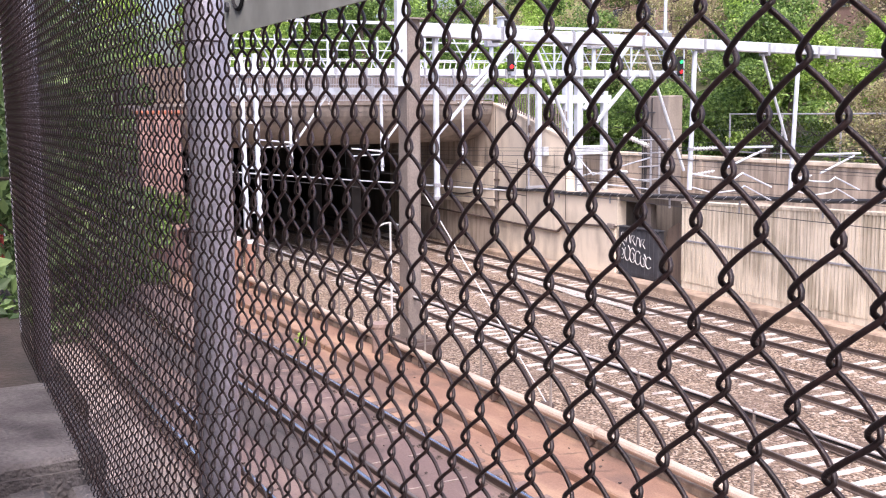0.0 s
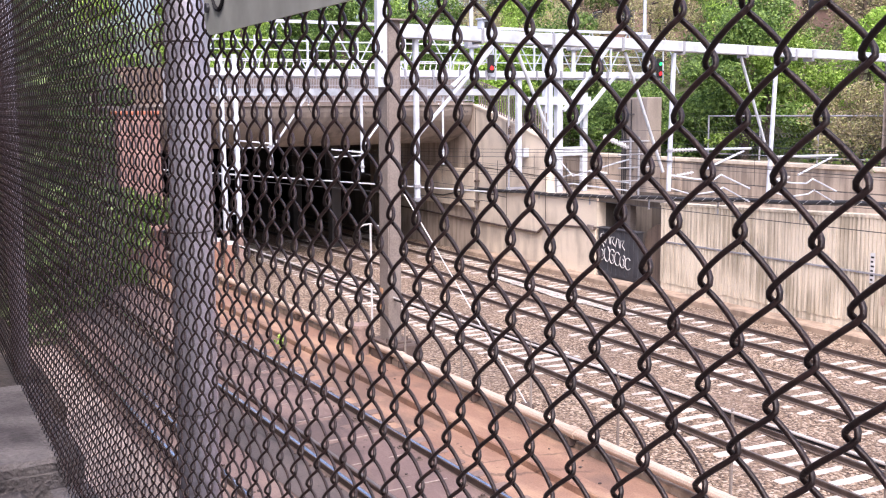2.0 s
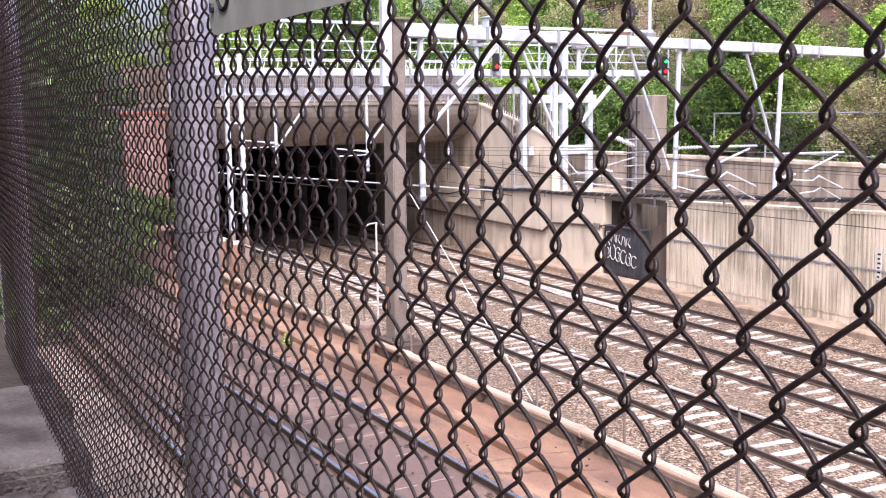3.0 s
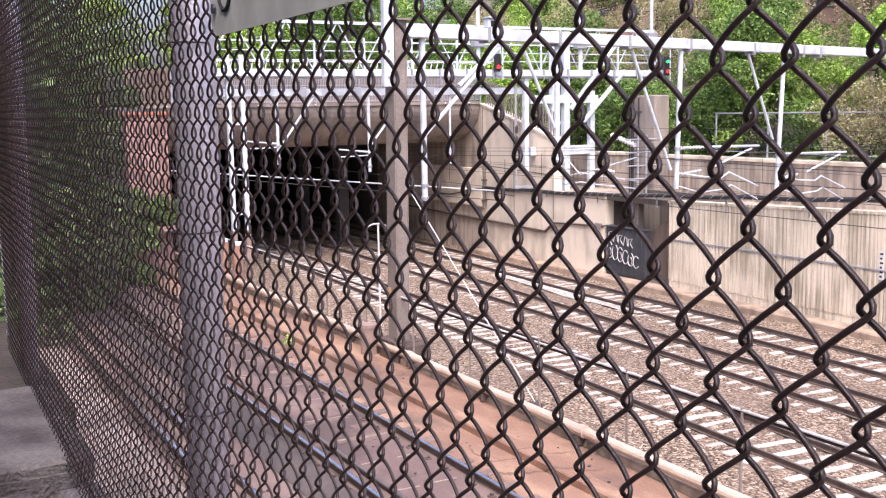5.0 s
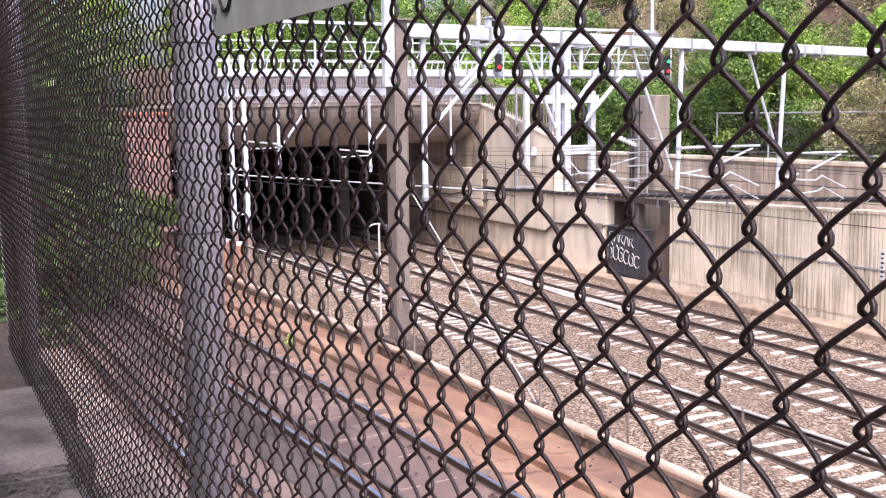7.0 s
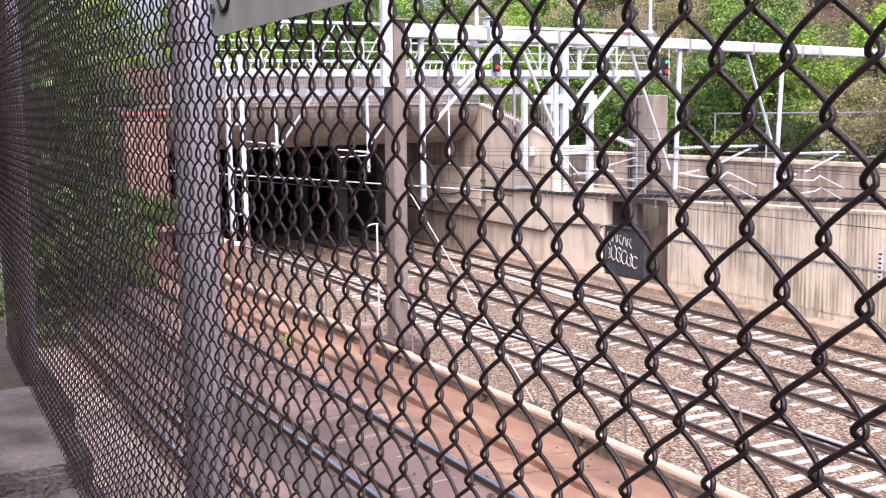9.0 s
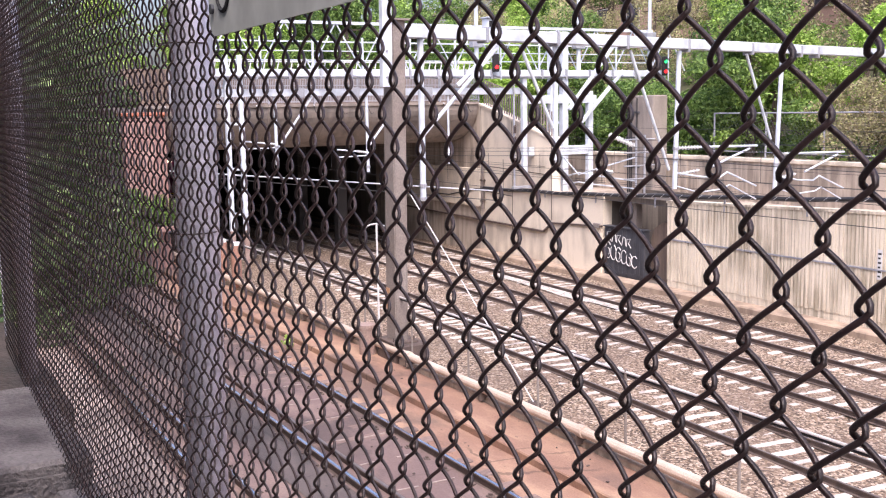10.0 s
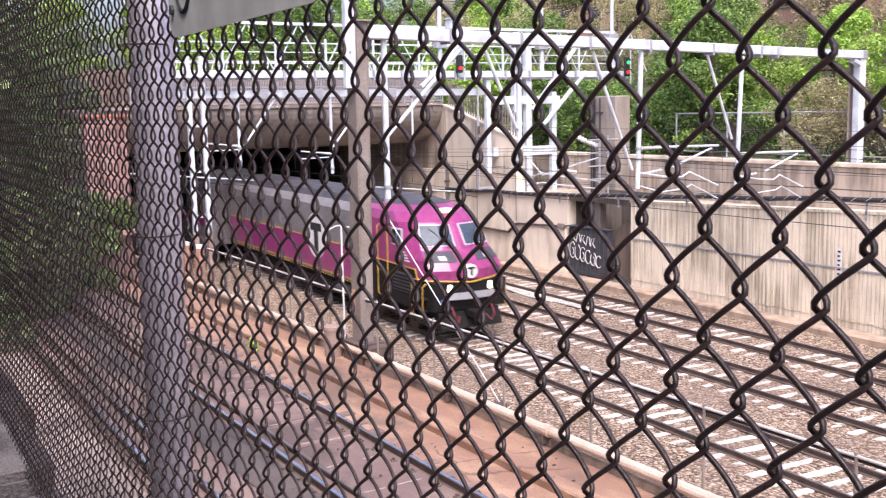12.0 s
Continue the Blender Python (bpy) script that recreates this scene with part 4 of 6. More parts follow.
# walkway rail and lattice on the bridge
walkway = thing("walkway_railing", "white steel walkway railing with lattice bracing", "railing")
for z, w in ((10.55, 0.06), (10.15, 0.04), (9.75, 0.04)):
    part("rail", box((G2 - 0.53, 12.4, z - w / 2), (G2 - 0.47, 36.6, z + w / 2)), STEEL_WHITE, walkway)
for i in range(11):
    y = 12.5 + i * 2.4
    part("post", box((G2 - 0.54, y, 9.3), (G2 - 0.46, y + 0.08, 10.75)), STEEL_WHITE, walkway)
    part("lattice", bar((G2 - 0.58, y, 9.35), (G2 - 0.58, y + 1.2, 11.4), 0.05, 0.05), STEEL_WHITE, walkway)
    part("lattice", bar((G2 - 0.58, y + 1.2, 11.4), (G2 - 0.58, y + 2.4, 9.35), 0.05, 0.05), STEEL_WHITE, walkway)
part("top_chord", box((G2 - 0.64, 12.4, 11.32), (G2 - 0.52, 36.6, 11.45)), STEEL_WHITE, walkway)
for y, z in ((25.6, 13.5), (31.6, 13.6), (36.2, 13.8)):
    m = thing("mast", "slim white steel mast on the signal bridge", "mast", "masts")
    part("pole", rod((G2 - 0.3, y, 9.3), (G2 - 0.3, y, z), 0.11, n=10, r2=0.08), STEEL_WHITE, m)
    part("bracket", box((G2 - 0.5, y - 0.3, 10.4), (G2 - 0.1, y + 0.3, 11.3), bevel=0.03), STEEL_GREY, m)


def signal(y, z, green):
    s = thing("railway_signal", "black railway signal head with a lit lamp" + (" and a green light" if green else ""), "signal", "signals")
    x = G2 + 0.5
    part("housing", box((x - 0.15, y - 0.17, z - 0.22), (x, y + 0.17, z + 0.78 if green else z + 0.62), bevel=0.04), BLACK, s)
    for zz, mat in ((z, RED_LAMP),) + (((z + 0.5, GREEN_LAMP),) if green else ()):
        part("lamp", rod((x, y, zz), (x + 0.03, y, zz), 0.09, n=14), mat, s, "glowing lens")
        bm = bmesh.new()
        tube([(x + 0.12, y + 0.15 * math.cos(a), zz + 0.15 * math.sin(a)) for a in [k * math.pi / 8 for k in range(9)]], 0.025, bm, 5)
        part("hood", bm, BLACK, s)
    part("ladder", box((x - 0.25, y + 0.35, z - 0.6), (x - 0.2, y + 0.4, z + 1.7)), STEEL_WHITE, s)
    part("hanger", box((x - 0.35, y - 0.03, z - 0.5), (x - 0.15, y + 0.03, z - 0.3)), STEEL_WHITE, s)
    part("bracket", bar((G2 + 0.1, y, z - 0.4), (x - 0.15, y, z - 0.4), 0.1, 0.1), STEEL_GREY, s)


signal(26.22, 9.45, False)
signal(36.62, 9.28, True)

tagged(part("parapet", box((-52.2, 11.1, 7.895), (-51.9, 30.9, 9.75), bevel=0.02), RECESS_BROWN), "stained brown parapet wall on the tunnel deck", "parapet", kind="structure")
hooks = thing("cable_hooks", "row of thin black cable hooks hanging from the portal beam", "hooks")
for k in range(12):
    y = 11.9 + k * 1.45
    part("hook", tube([(PORTAL_X + 0.0, y, 7.8), (PORTAL_X + 0.03, y + 0.06, 7.55), (PORTAL_X + 0.01, y + 0.18, 7.36), (PORTAL_X - 0.02, y + 0.34, 7.42)], 0.016, n=5), CABLE, hooks)
    part("bolt", rod((PORTAL_X - 0.02, y, 7.83), (PORTAL_X + 0.05, y, 7.83), 0.035, n=8), PAINT_WHITE, hooks)
post = thing("insulator_post", "slim steel post with dark ribbed insulators beside the wing wall", "insulator post")
part("tube", rod((G2, 27.5, 4.3), (G2, 27.5, 9.0), 0.05, n=8), STEEL_GREY, post)
for z in (4.7, 5.75, 6.3):
    bm = rod((G2 + 0.1, 27.5, z), (G2 + 0.1, 27.5, z + 0.4), 0.04)
    for k in range(4):
        rod((G2 + 0.1, 27.5, z + 0.04 + k * 0.09), (G2 + 0.1, 27.5, z + 0.09 + k * 0.09), 0.11, bm, 10, 0.06)
    part("insulator", bm, RAIL_SIDE, post, "dark ribbed insulator")
part("foot", box((G2 - 0.1, 27.4, 3.6), (G2 + 0.1, 28.62, 3.72)), STEEL_GREY, post)
part("tube", rod((G2, 27.5, 3.7), (G2, 27.5, 4.3), 0.05, n=8), STEEL_GREY, post)
lampbox = thing("gantry_box", "small white equipment box on top of the gantry beam", "equipment box")
part("case", box((gx(13.0) - 0.12, 12.86, 9.36), (gx(13.0) + 0.12, 13.14, 9.6), bevel=0.02), STEEL_WHITE, lampbox)
part("window", box((gx(13.0) + 0.12, 12.92, 9.4), (gx(13.0) + 0.135, 13.08, 9.54)), BLACK, lampbox)
part("hood", box((gx(13.0) - 0.14, 12.83, 9.6), (gx(13.0) + 0.2, 13.17, 9.63), bevel=0.008), STEEL_WHITE, lampbox)
# ---------------------------------------------------------------- fences on the portal
pf = thing("portal_fence", "grey steel mesh fence on the tunnel portal", "fence")
for i in range(8):
    y = 12.2 + i * 2.35
    part("post", box((PORTAL_X - 0.3, y, 7.9), (PORTAL_X - 0.22, y + 0.08, 9.55)), STEEL_GREY, pf)
for z in (7.98, 8.75, 9.5):
    part("rail", box((PORTAL_X - 0.28, 12.2, z), (PORTAL_X - 0.24, 28.7, z + 0.05)), STEEL_GREY, pf)
bar_me = shared("picket", box((-0.007, 0, 0), (0.007, 0.035, 1.55)), STEEL_GREY)
for k in range(192):
    piece("picket", bar_me, pf, (PORTAL_X - 0.26, 12.3 + k * 0.085, 7.95))
curved = thing("curved_railing", "white railing of slanted pickets above the portal", "railing")
part("rail", box((PORTAL_X + 0.35, 12.2, 9.86), (PORTAL_X + 0.41, 29.0, 9.92)), PAINT_WHITE, curved)
part("rail", box((PORTAL_X + 0.35, 12.2, 9.3), (PORTAL_X + 0.41, 29.0, 9.36)), PAINT_WHITE, curved)
slant_me = shared("picket", bar((0.4, 0, 9.36), (0.33, 0.16, 9.95), 0.05, 0.03), PAINT_WHITE)
for k in range(48):
    piece("picket", slant_me, curved, (PORTAL_X, 12.4 + k * 0.34, 0))
part("bracket", box((PORTAL_X - 0.25, 12.3, 9.32), (PORTAL_X + 0.35, 12.4, 9.36)), PAINT_WHITE, curved)
part("bracket", box((PORTAL_X - 0.25, 28.5, 9.32), (PORTAL_X + 0.35, 28.6, 9.36)), PAINT_WHITE, curved)
# sloping fence on the wing wall
wf = thing("wing_wall_fence", "weathered picket fence on the sloping wing wall", "fence")
for i in range(30):
    x = -46.9 + i * 0.22
    zb = 7.75 - 0.23 * (x + 47) if x < -43.1 else 6.85 - 0.35 * (x + 43.1)
    part("picket", box((x, WALL_Y + 0.2, zb - 0.05), (x + 0.05, WALL_Y + 0.25, zb + 1.3)), STEEL_BROWN, wf)
part("rail", bar((-46.95, WALL_Y + 0.27, 9.0), (-43.1, WALL_Y + 0.27, 8.1), 0.04, 0.05), STEEL_BROWN, wf)

# fence with a pipe frame on the upper wall
uf = thing("wall_fence", "grey pipe-framed wire fence on the upper wall", "fence")
for i in range(14):
    x = -34.5 + i * 3.05
    part("post", rod((x, 33.35, 5.2), (x, 33.35, 7.15), 0.04), STEEL_GREY, uf)
part("top_rail", rod((-34.5, 33.35, 7.12), (8, 33.35, 7.12), 0.032), STEEL_GREY, uf)
part("mid_rail", rod((-34.5, 33.35, 5.45), (8, 33.35, 5.45), 0.02), STEEL_GREY, uf)
bm = bmesh.new()
for k in range(110):
    x = -34.5 + k * 0.2
    for s in (-1, 1):
        rod((x, 33.37, 5.3), (x + s * 1.05, 33.37, 7.1), 0.0012, bm, 3)
tagged(part("wire", bm, STEEL_GREY, uf), kind="stuff")

# ---------------------------------------------------------------- wires and cables
def sag(p, q, drop, n=14):
    p, q = Vector(p), Vector(q)
    return [p.lerp(q, i / n) - Vector((0, 0, drop * 4 * (i / n) * (1 - i / n))) for i in range(n + 1)]


feed = thing("feeder_cable", "thick black feeder cable with wrapped joints along the wall top", "cable")


def feed_z(x):
    return 3.54 + (0.05 if x > -37.65 else 0.025) * (x + 37.65)


pts = [(x, WALL_Y - 0.08, feed_z(x) + 0.025 * math.sin(x * 1.3)) for x in [-47 + k for k in range(60)]]
part("sheath", tube(pts, 0.085, n=8), CABLE, feed)
bm = bmesh.new()
for k in range(60):
    x = -44 + k * 0.55
    z = feed_z(x)
    rod((x, WALL_Y - 0.165, z - 0.05), (x + 0.2, WALL_Y - 0.15, z + 0.08), 0.008, bm, 5)
tagged(part("wrap", bm, PAINT_WHITE, feed, "white wrapped bands"), kind="stuff")
for k in range(12):
    x = -45 + k * 4
    part("clip", box((x, WALL_Y - 0.03, wall_top(max(x, -36)) - 0.3), (x + 0.06, WALL_Y + 0.03, feed_z(x))), STEEL_GREY, feed)
oh = thing("overhead_line", "thin overhead contact and messenger wires above the tracks", "overhead wires")
for y20, y1 in ((C20, 17.9), (D20, 23.4), (E20, 28.0)):
    for z0, z1, r, d in ((4.95, 4.9, 0.009, 0.03), (6.2, 5.3, 0.009, 0.25)):
        part("wire", tube(sag((gx(y20), y20 + 0.2, z0), (-75, track_y(y20, -75), z1), d, 16), r, n=5), CABLE, oh)
        part("wire", tube(sag((gx(y20), y20 + 0.2, z0), (10, track_y(y20, 10), z0 + 0.4), d, 10), r, n=5), CABLE, oh)
    for k in range(6):
        x = -24 - k * 4
        part("hanger", rod((x, track_y(y20, x), 4.95), (x, track_y(y20, x), 5.95 - k * 0.08), 0.008, n=5), CABLE, oh)
for z, y in ((4.35, 28.2), (4.75, 28.4), (5.15, 29.3), (5.6, 29.5), (6.1, 30.2), (6.6, 31.2)):
    part("line_wire", tube(sag((-46.8, y, z), (10, y + 2.0, z + 0.3), 0.3, 18), 0.008, n=5), CABLE, oh)
cross = thing("cross_pipe", "pale conduit across the tunnel mouth", "conduit")
part("conduit", rod((-47.8, 11.6, 4.95), (-45.0, 28.5, 3.25), 0.035), STEEL_WHITE, cross)
part("conduit", rod((-47.8, 11.6, 4.8), (-45.0, 28.5, 2.75), 0.02), CABLE, cross)
for y, z0, z1, run, r in ((15.44, 8.2, 5.25, 1.75, 0.07), (19.78, 8.2, 4.75, 1.95, 0.07), (24.0, 8.2, 4.95, 0, 0.05)):
    d = thing("drop_tube", "white steel drop tube before the tunnel mouth", "overhead line support", "overhead line supports")
    x = G2 - 0.3
    part("tube", rod((x, y, z1), (x, y, z0), r, n=10), STEEL_WHITE, d)
    for z in (z1 + 0.2, z1 + 0.75):
        part("clamp", rod((x, y, z), (x, y, z + 0.09), r + 0.035, n=10), STEEL_GREY, d)
    if run:
        part("brace", rod((x, y + run, 8.2), (x, y + 0.07, 5.95), 0.05), STEEL_WHITE, d)
        part("arm", rod((x, y, z1 + 0.9), (x, y - 1.5, z1 + 1.06), 0.035), STEEL_WHITE, d)
        part("arm", rod((x, y, z1 + 0.75), (x, y - 1.5, z1 + 0.72), 0.028), STEEL_WHITE, d)
        insulator((x, y - 0.1, z1 + 0.9), (x, y - 0.55, z1 + 0.95), d, 0.06, 5)
ladder = thing("equipment_rack", "upright rack of pale pipes with insulators on the ledge", "equipment rack")
for y in (30.6, 31.1):
    part("upright", rod((-36.6, y, 3.35), (-36.6, y, 6.2), 0.05), STEEL_GREY, ladder)
for z in (4.2, 4.8, 5.4, 6.0):
    part("crossbar", rod((-36.6, 29.9, z), (-36.6, 31.7, z), 0.035), STEEL_GREY, ladder)
insulator((-38.3, 30.4, 6.2), (-36.7, 30.6, 5.7), ladder, 0.13, 9)
insulator((-38.6, 29.9, 4.55), (-37.4, 29.9, 4.5), ladder, 0.1, 7)
for z, dz in ((4.1, 0.3), (3.75, 0.2), (5.2, -0.9)):
    part("arm", tube([(-41.0, 29.6, z), (-39.6, 29.6, z + dz), (-38.6, 29.7, z + dz * 0.7), (-36.6, 30.6, z)], 0.035), STEEL_WHITE, ladder)

# ---------------------------------------------------------------- cabinet, plates and small things
cab_box = thing("metal_cabinet", "dark blue-grey corrugated metal cabinet with white spray-painted loops", "cabinet")
part("body", box((-36.3, WALL_Y - 0.02, 0.05), (-33.62, WALL_Y + 0.3, 2.2), bevel=0.02), DARK_STEEL, cab_box)
for k in range(9):
    part("rib", box((-36.26 + k * 0.29, WALL_Y - 0.05, 0.1), (-36.2 + k * 0.29, WALL_Y - 0.022, 2.14), bevel=0.008), DARK_STEEL, cab_box)
part("lid", box((-36.36, WALL_Y - 0.09, 2.2), (-33.58, WALL_Y + 0.34, 2.25), bevel=0.01), DARK_STEEL, cab_box)
part("rail", box((-36.3, WALL_Y - 0.06, 0.18), (-33.62, WALL_Y - 0.052, 0.26)), DARK_STEEL, cab_box)
# two rows of sprayed loops: tall hooks above, fat rounded strokes below
for k in range(6):
    x, z = -36.0 + k * 0.36, 1.16 - k * 0.07
    a0, turn = (0.7, 4.9) if k % 3 != 1 else (2.4, 5.2)
    part("spray_stroke", tube([(x + 0.19 * math.cos(a0 + turn * j / 16), WALL_Y - 0.058, z + (0.36 - 0.02 * k) * math.sin(a0 + turn * j / 16)) for j in range(17)], 0.018, n=5), PAINT_WHITE, cab_box, "white spray paint")
    if k % 2 == 0:
        part("spray_stroke", tube([(x + 0.09 * math.cos(j * 0.4 - 1.4), WALL_Y - 0.06, z - 0.05 + 0.15 * math.sin(j * 0.4 - 1.4)) for j in range(9)], 0.016, n=5), PAINT_WHITE, cab_box, "white spray paint")
for k in range(5):
    x, z = -35.95 + k * 0.34, 1.8 - k * 0.05
    hook = [(x - 0.14, z - 0.2), (x - 0.03, z + 0.2), (x + 0.1, z + 0.15), (x + 0.14, z - 0.18)] if k % 2 else [(x - 0.15, z - 0.16), (x - 0.12, z + 0.16), (x + 0.13, z + 0.2), (x - 0.02, z - 0.02), (x + 0.15, z - 0.2)]
    part("spray_stroke", tube([(a, WALL_Y - 0.058, c) for a, c in hook], 0.017, n=5), PAINT_WHITE, cab_box, "white spray paint")
random.seed(4)
plate = thing("wall_plate", "narrow white plate with dark lettering bars on the ribbed wall", "plate")
part("board", box((-22.02, WALL_Y - 0.03, 1.72), (-21.84, WALL_Y - 0.006, 2.72), bevel=0.004), PAINT_WHITE, plate)
for k in range(6):
    part("letter_bar", box((-21.99, WALL_Y - 0.036, 1.8 + k * 0.15), (-21.9 + 0.03 * (k % 2), WALL_Y - 0.031, 1.86 + k * 0.15)), BLACK, plate)
plate = thing("wall_plate", "small white square painted on the ribbed wall", "plate")
part("board", box((-21.55, WALL_Y - 0.02, 1.05), (-21.42, WALL_Y - 0.006, 1.35), bevel=0.004), PIPE_PAINT, plate)
for x, y, h, rr in ((-32.1, 10.08, 1.18, 0.12), (-30.8, 10.08, 1.22, 0.16)):
    b = thing("cable_terminal", "rusty round cable terminal with a pale cap on the wall edge", "terminal", "cable terminals")
    part("drum", rod((x, y - 0.3, NEAR - 0.1), (x, y - 0.3, NEAR + h), rr, n=14), material("rusty_drum", (0.42, 0.25, 0.19), 0.8, 0.1, (0.3, 0.16, 0.12), 4, 50) if "rusty_drum" not in bpy.data.materials else bpy.data.materials["rusty_drum"], b)
    part("cap", rod((x, y - 0.3, NEAR + h), (x, y - 0.3, NEAR + h + 0.1), rr * 0.85, n=14), PAINT_WHITE, b)

# pale mud pumped up through the ballast
bm = bmesh.new()
n = 26
ring = []
for k in range(n):
    a = 2 * math.pi * k / n
    w = 1 + 0.35 * noise.noise((math.cos(a) * 2, math.sin(a) * 2, 7))
    ring.append(bm.verts.new((-34.5 + 5.5 * w * math.cos(a), track_y(24.2, -34.5) + 0.55 * w * math.sin(a) - 0.05 * 5.5 * w * math.cos(a), -0.125)))
bm.faces.new(ring)
tagged(part("mud_patch", bm, gravel("pale_mud", [(0.12, 0.1, 0.085), (0.4, 0.36, 0.32), (0.62, 0.58, 0.54), (0.72, 0.69, 0.66)], 0.06, (0.3, 0.24, 0.19), 1.4, 1.0)), "pale dried mud over the ballast", "mud", kind="structure")


# ---------------------------------------------------------------- plants
def leaves(name, mat, clumps, count, size, seed):
    """Many small leaves in uneven clumps, each leaf one bent quad."""
    rng = np.random.default_rng(seed)
    c = np.array(clumps, float)
    pick = rng.integers(0, len(c), count)
    d = rng.normal(size=(count, 3))
    d /= np.linalg.norm(d, axis=1)[:, None]
    rad = rng.uniform(0.45, 1.0, count) ** 0.6
    cen = c[pick, :3] + d * (rad * c[pick, 3])[:, None] * np.array([1, 1, 0.8])
    n = rng.normal(size=(count, 3)) + d * 0.8 + np.array([0, 0, 0.6])
    n /= np.linalg.norm(n, axis=1)[:, None]
    t = np.cross(n, rng.normal(size=(count, 3)))
    t /= np.linalg.norm(t, axis=1)[:, None]
    b = np.cross(n, t)
    s = (size * rng.uniform(0.6, 1.4, count))[:, None]
    v = np.stack([cen - t * s, cen - b * s * 0.55 + n * s * 0.12, cen + t * s, cen + b * s * 0.55 + n * s * 0.12], 1).reshape(-1, 3)
    f = np.arange(count * 4).reshape(-1, 4)
    me = bpy.data.meshes.new(name)
    me.from_pydata(v.tolist(), [], f.tolist())
    me.materials.append(mat)
    return me


def make_tree(name, label, h, r, mat, seed, count, size, low=0.25, bushy=9):
    rng = random.Random(seed)
    t = thing(name, label, "tree" if name == "tree" else "shrub", "trees on the slope" if name == "tree" else "")
    bm = bmesh.new()
    pts = [(0, 0, -0.4), (0.05 * h * rng.uniform(-1, 1), 0.04 * h, h * 0.35), (0.08 * h * rng.uniform(-1, 1), 0.05 * h, h * 0.8)]
    rod(pts[0], pts[1], 0.03 * h, bm, 7, 0.02 * h)
    rod(pts[1], pts[2], 0.02 * h, bm, 6, 0.006 * h)
    clumps = []
    for i in range(bushy):
        a = i * 2.4 + rng.uniform(-0.4, 0.4)
        z = h * (low + (0.92 - low) * (i + 0.5) / bushy)
        rr = r * (0.75 if i < bushy * 0.7 else 0.4) * rng.uniform(0.5, 1.0)
        p = Vector((rr * math.cos(a), rr * math.sin(a), z))
        q = Vector(pts[1]).lerp(Vector(pts[2]), min(1, max(0, (z / h - 0.35) / 0.45)))
        rod(q, p, 0.008 * h, bm, 5, 0.003 * h)
        clumps.append((*p, r * rng.uniform(0.34, 0.6)))
        for k in range(2):
            clumps.append((p.x + rng.uniform(-0.5, 0.5) * r, p.y + rng.uniform(-0.5, 0.5) * r, z + rng.uniform(-0.3, 0.3) * r, r * rng.uniform(0.18, 0.34)))
    part("trunk", bm, BARK, t)
    o = new("crown", leaves("crown", mat, clumps, count, size, seed))
    o.parent = t
    return t


LEAF_BROWN = leafy("budding_twigs", (0.26, 0.21, 0.14), (0.38, 0.33, 0.2), (0.42, 0.45, 0.18))
kinds = [make_tree("tree", "leafy bright green tree on the slope", 7.5, 2.6, LEAF, 11, 16000, 0.088),
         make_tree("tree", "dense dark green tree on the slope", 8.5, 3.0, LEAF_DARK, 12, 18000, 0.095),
         make_tree("tree", "light green young tree on the slope", 6.0, 2.2, LEAF, 13, 13000, 0.08, 0.12),
         make_tree("tree", "brownish tree with budding twigs on the slope", 8.0, 2.8, LEAF_BROWN, 14, 7000, 0.07)]
spots = random.Random(21)


def hill_z(y):
    s = min(1, max(0, (y - 33.4) / 22))
    return 4.9 + 7 * s * s * (3 - 2 * s)


n_tree = 0
for row_y, step, choice in ((35.2, 2.9, (0, 2, 1, 2, 0)), (38.5, 4.8, (2, 0, 3, 1, 3)), (43, 6.6, (3, 0, 3)), (49, 8.0, (3, 3, 0))):
    x = -98.0
    while x < 2:
        y = row_y + spots.uniform(-1.2, 1.2)
        if (-49 < x < -36.5 and y < 41.5) or (x > -30.5 and y < 37):
            x += 1.0
            continue
        src = kinds[choice[n_tree % len(choice)]]
        aside = 1.7 if -36.6 < x < -33.9 and row_y < 36 else 0.0
        m = pose(x + aside, y + aside * 0.4, hill_z(y) - 0.2, 0, 0, spots.uniform(0, 360))
        if n_tree < 4:
            kinds[n_tree].matrix_basis = pose(x, y, hill_z(y) - 0.2, 0, 0, spots.uniform(0, 360))
        else:
            copy_thing(src, m)
        n_tree += 1
        x += step * spots.uniform(0.75, 1.3)
for row_y, step, choice in ((36.5, 4.5, (0, 2, 1)), (45.0, 6.0, (1, 0, 3))):
    x = -150.0
    while x < -99:
        y = row_y + spots.uniform(-1.5, 1.5)
        copy_thing(kinds[choice[n_tree % len(choice)]], pose(x, y, hill_z(y) - 0.2, 0, 0, spots.uniform(0, 360)))
        n_tree += 1
        x += step * spots.uniform(0.75, 1.3)
x = -92.0
while x < -12:
    y = 56 + spots.uniform(-2, 2)
    copy_thing(kinds[(3, 3, 1, 3, 0)[n_tree % 5]], pose(x, y, hill_z(y) - 0.2 + spots.uniform(-1, 2.5), 0, 0, spots.uniform(0, 360)))
    n_tree += 1
    x += spots.uniform(2.6, 4.6)
for x, y in ((-82, 42), (-87, 43.5), (-76, 39.6), (-71, 38.0)):
    copy_thing(kinds[1 if x % 2 else 0], pose(x, y, hill_z(y) - 0.3, 0, 0, x * 53) @ Matrix.Scale(1.35, 4))
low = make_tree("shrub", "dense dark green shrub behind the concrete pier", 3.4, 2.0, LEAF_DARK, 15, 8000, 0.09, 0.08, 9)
low.matrix_basis = pose(-47.5, 35.0, 4.9)
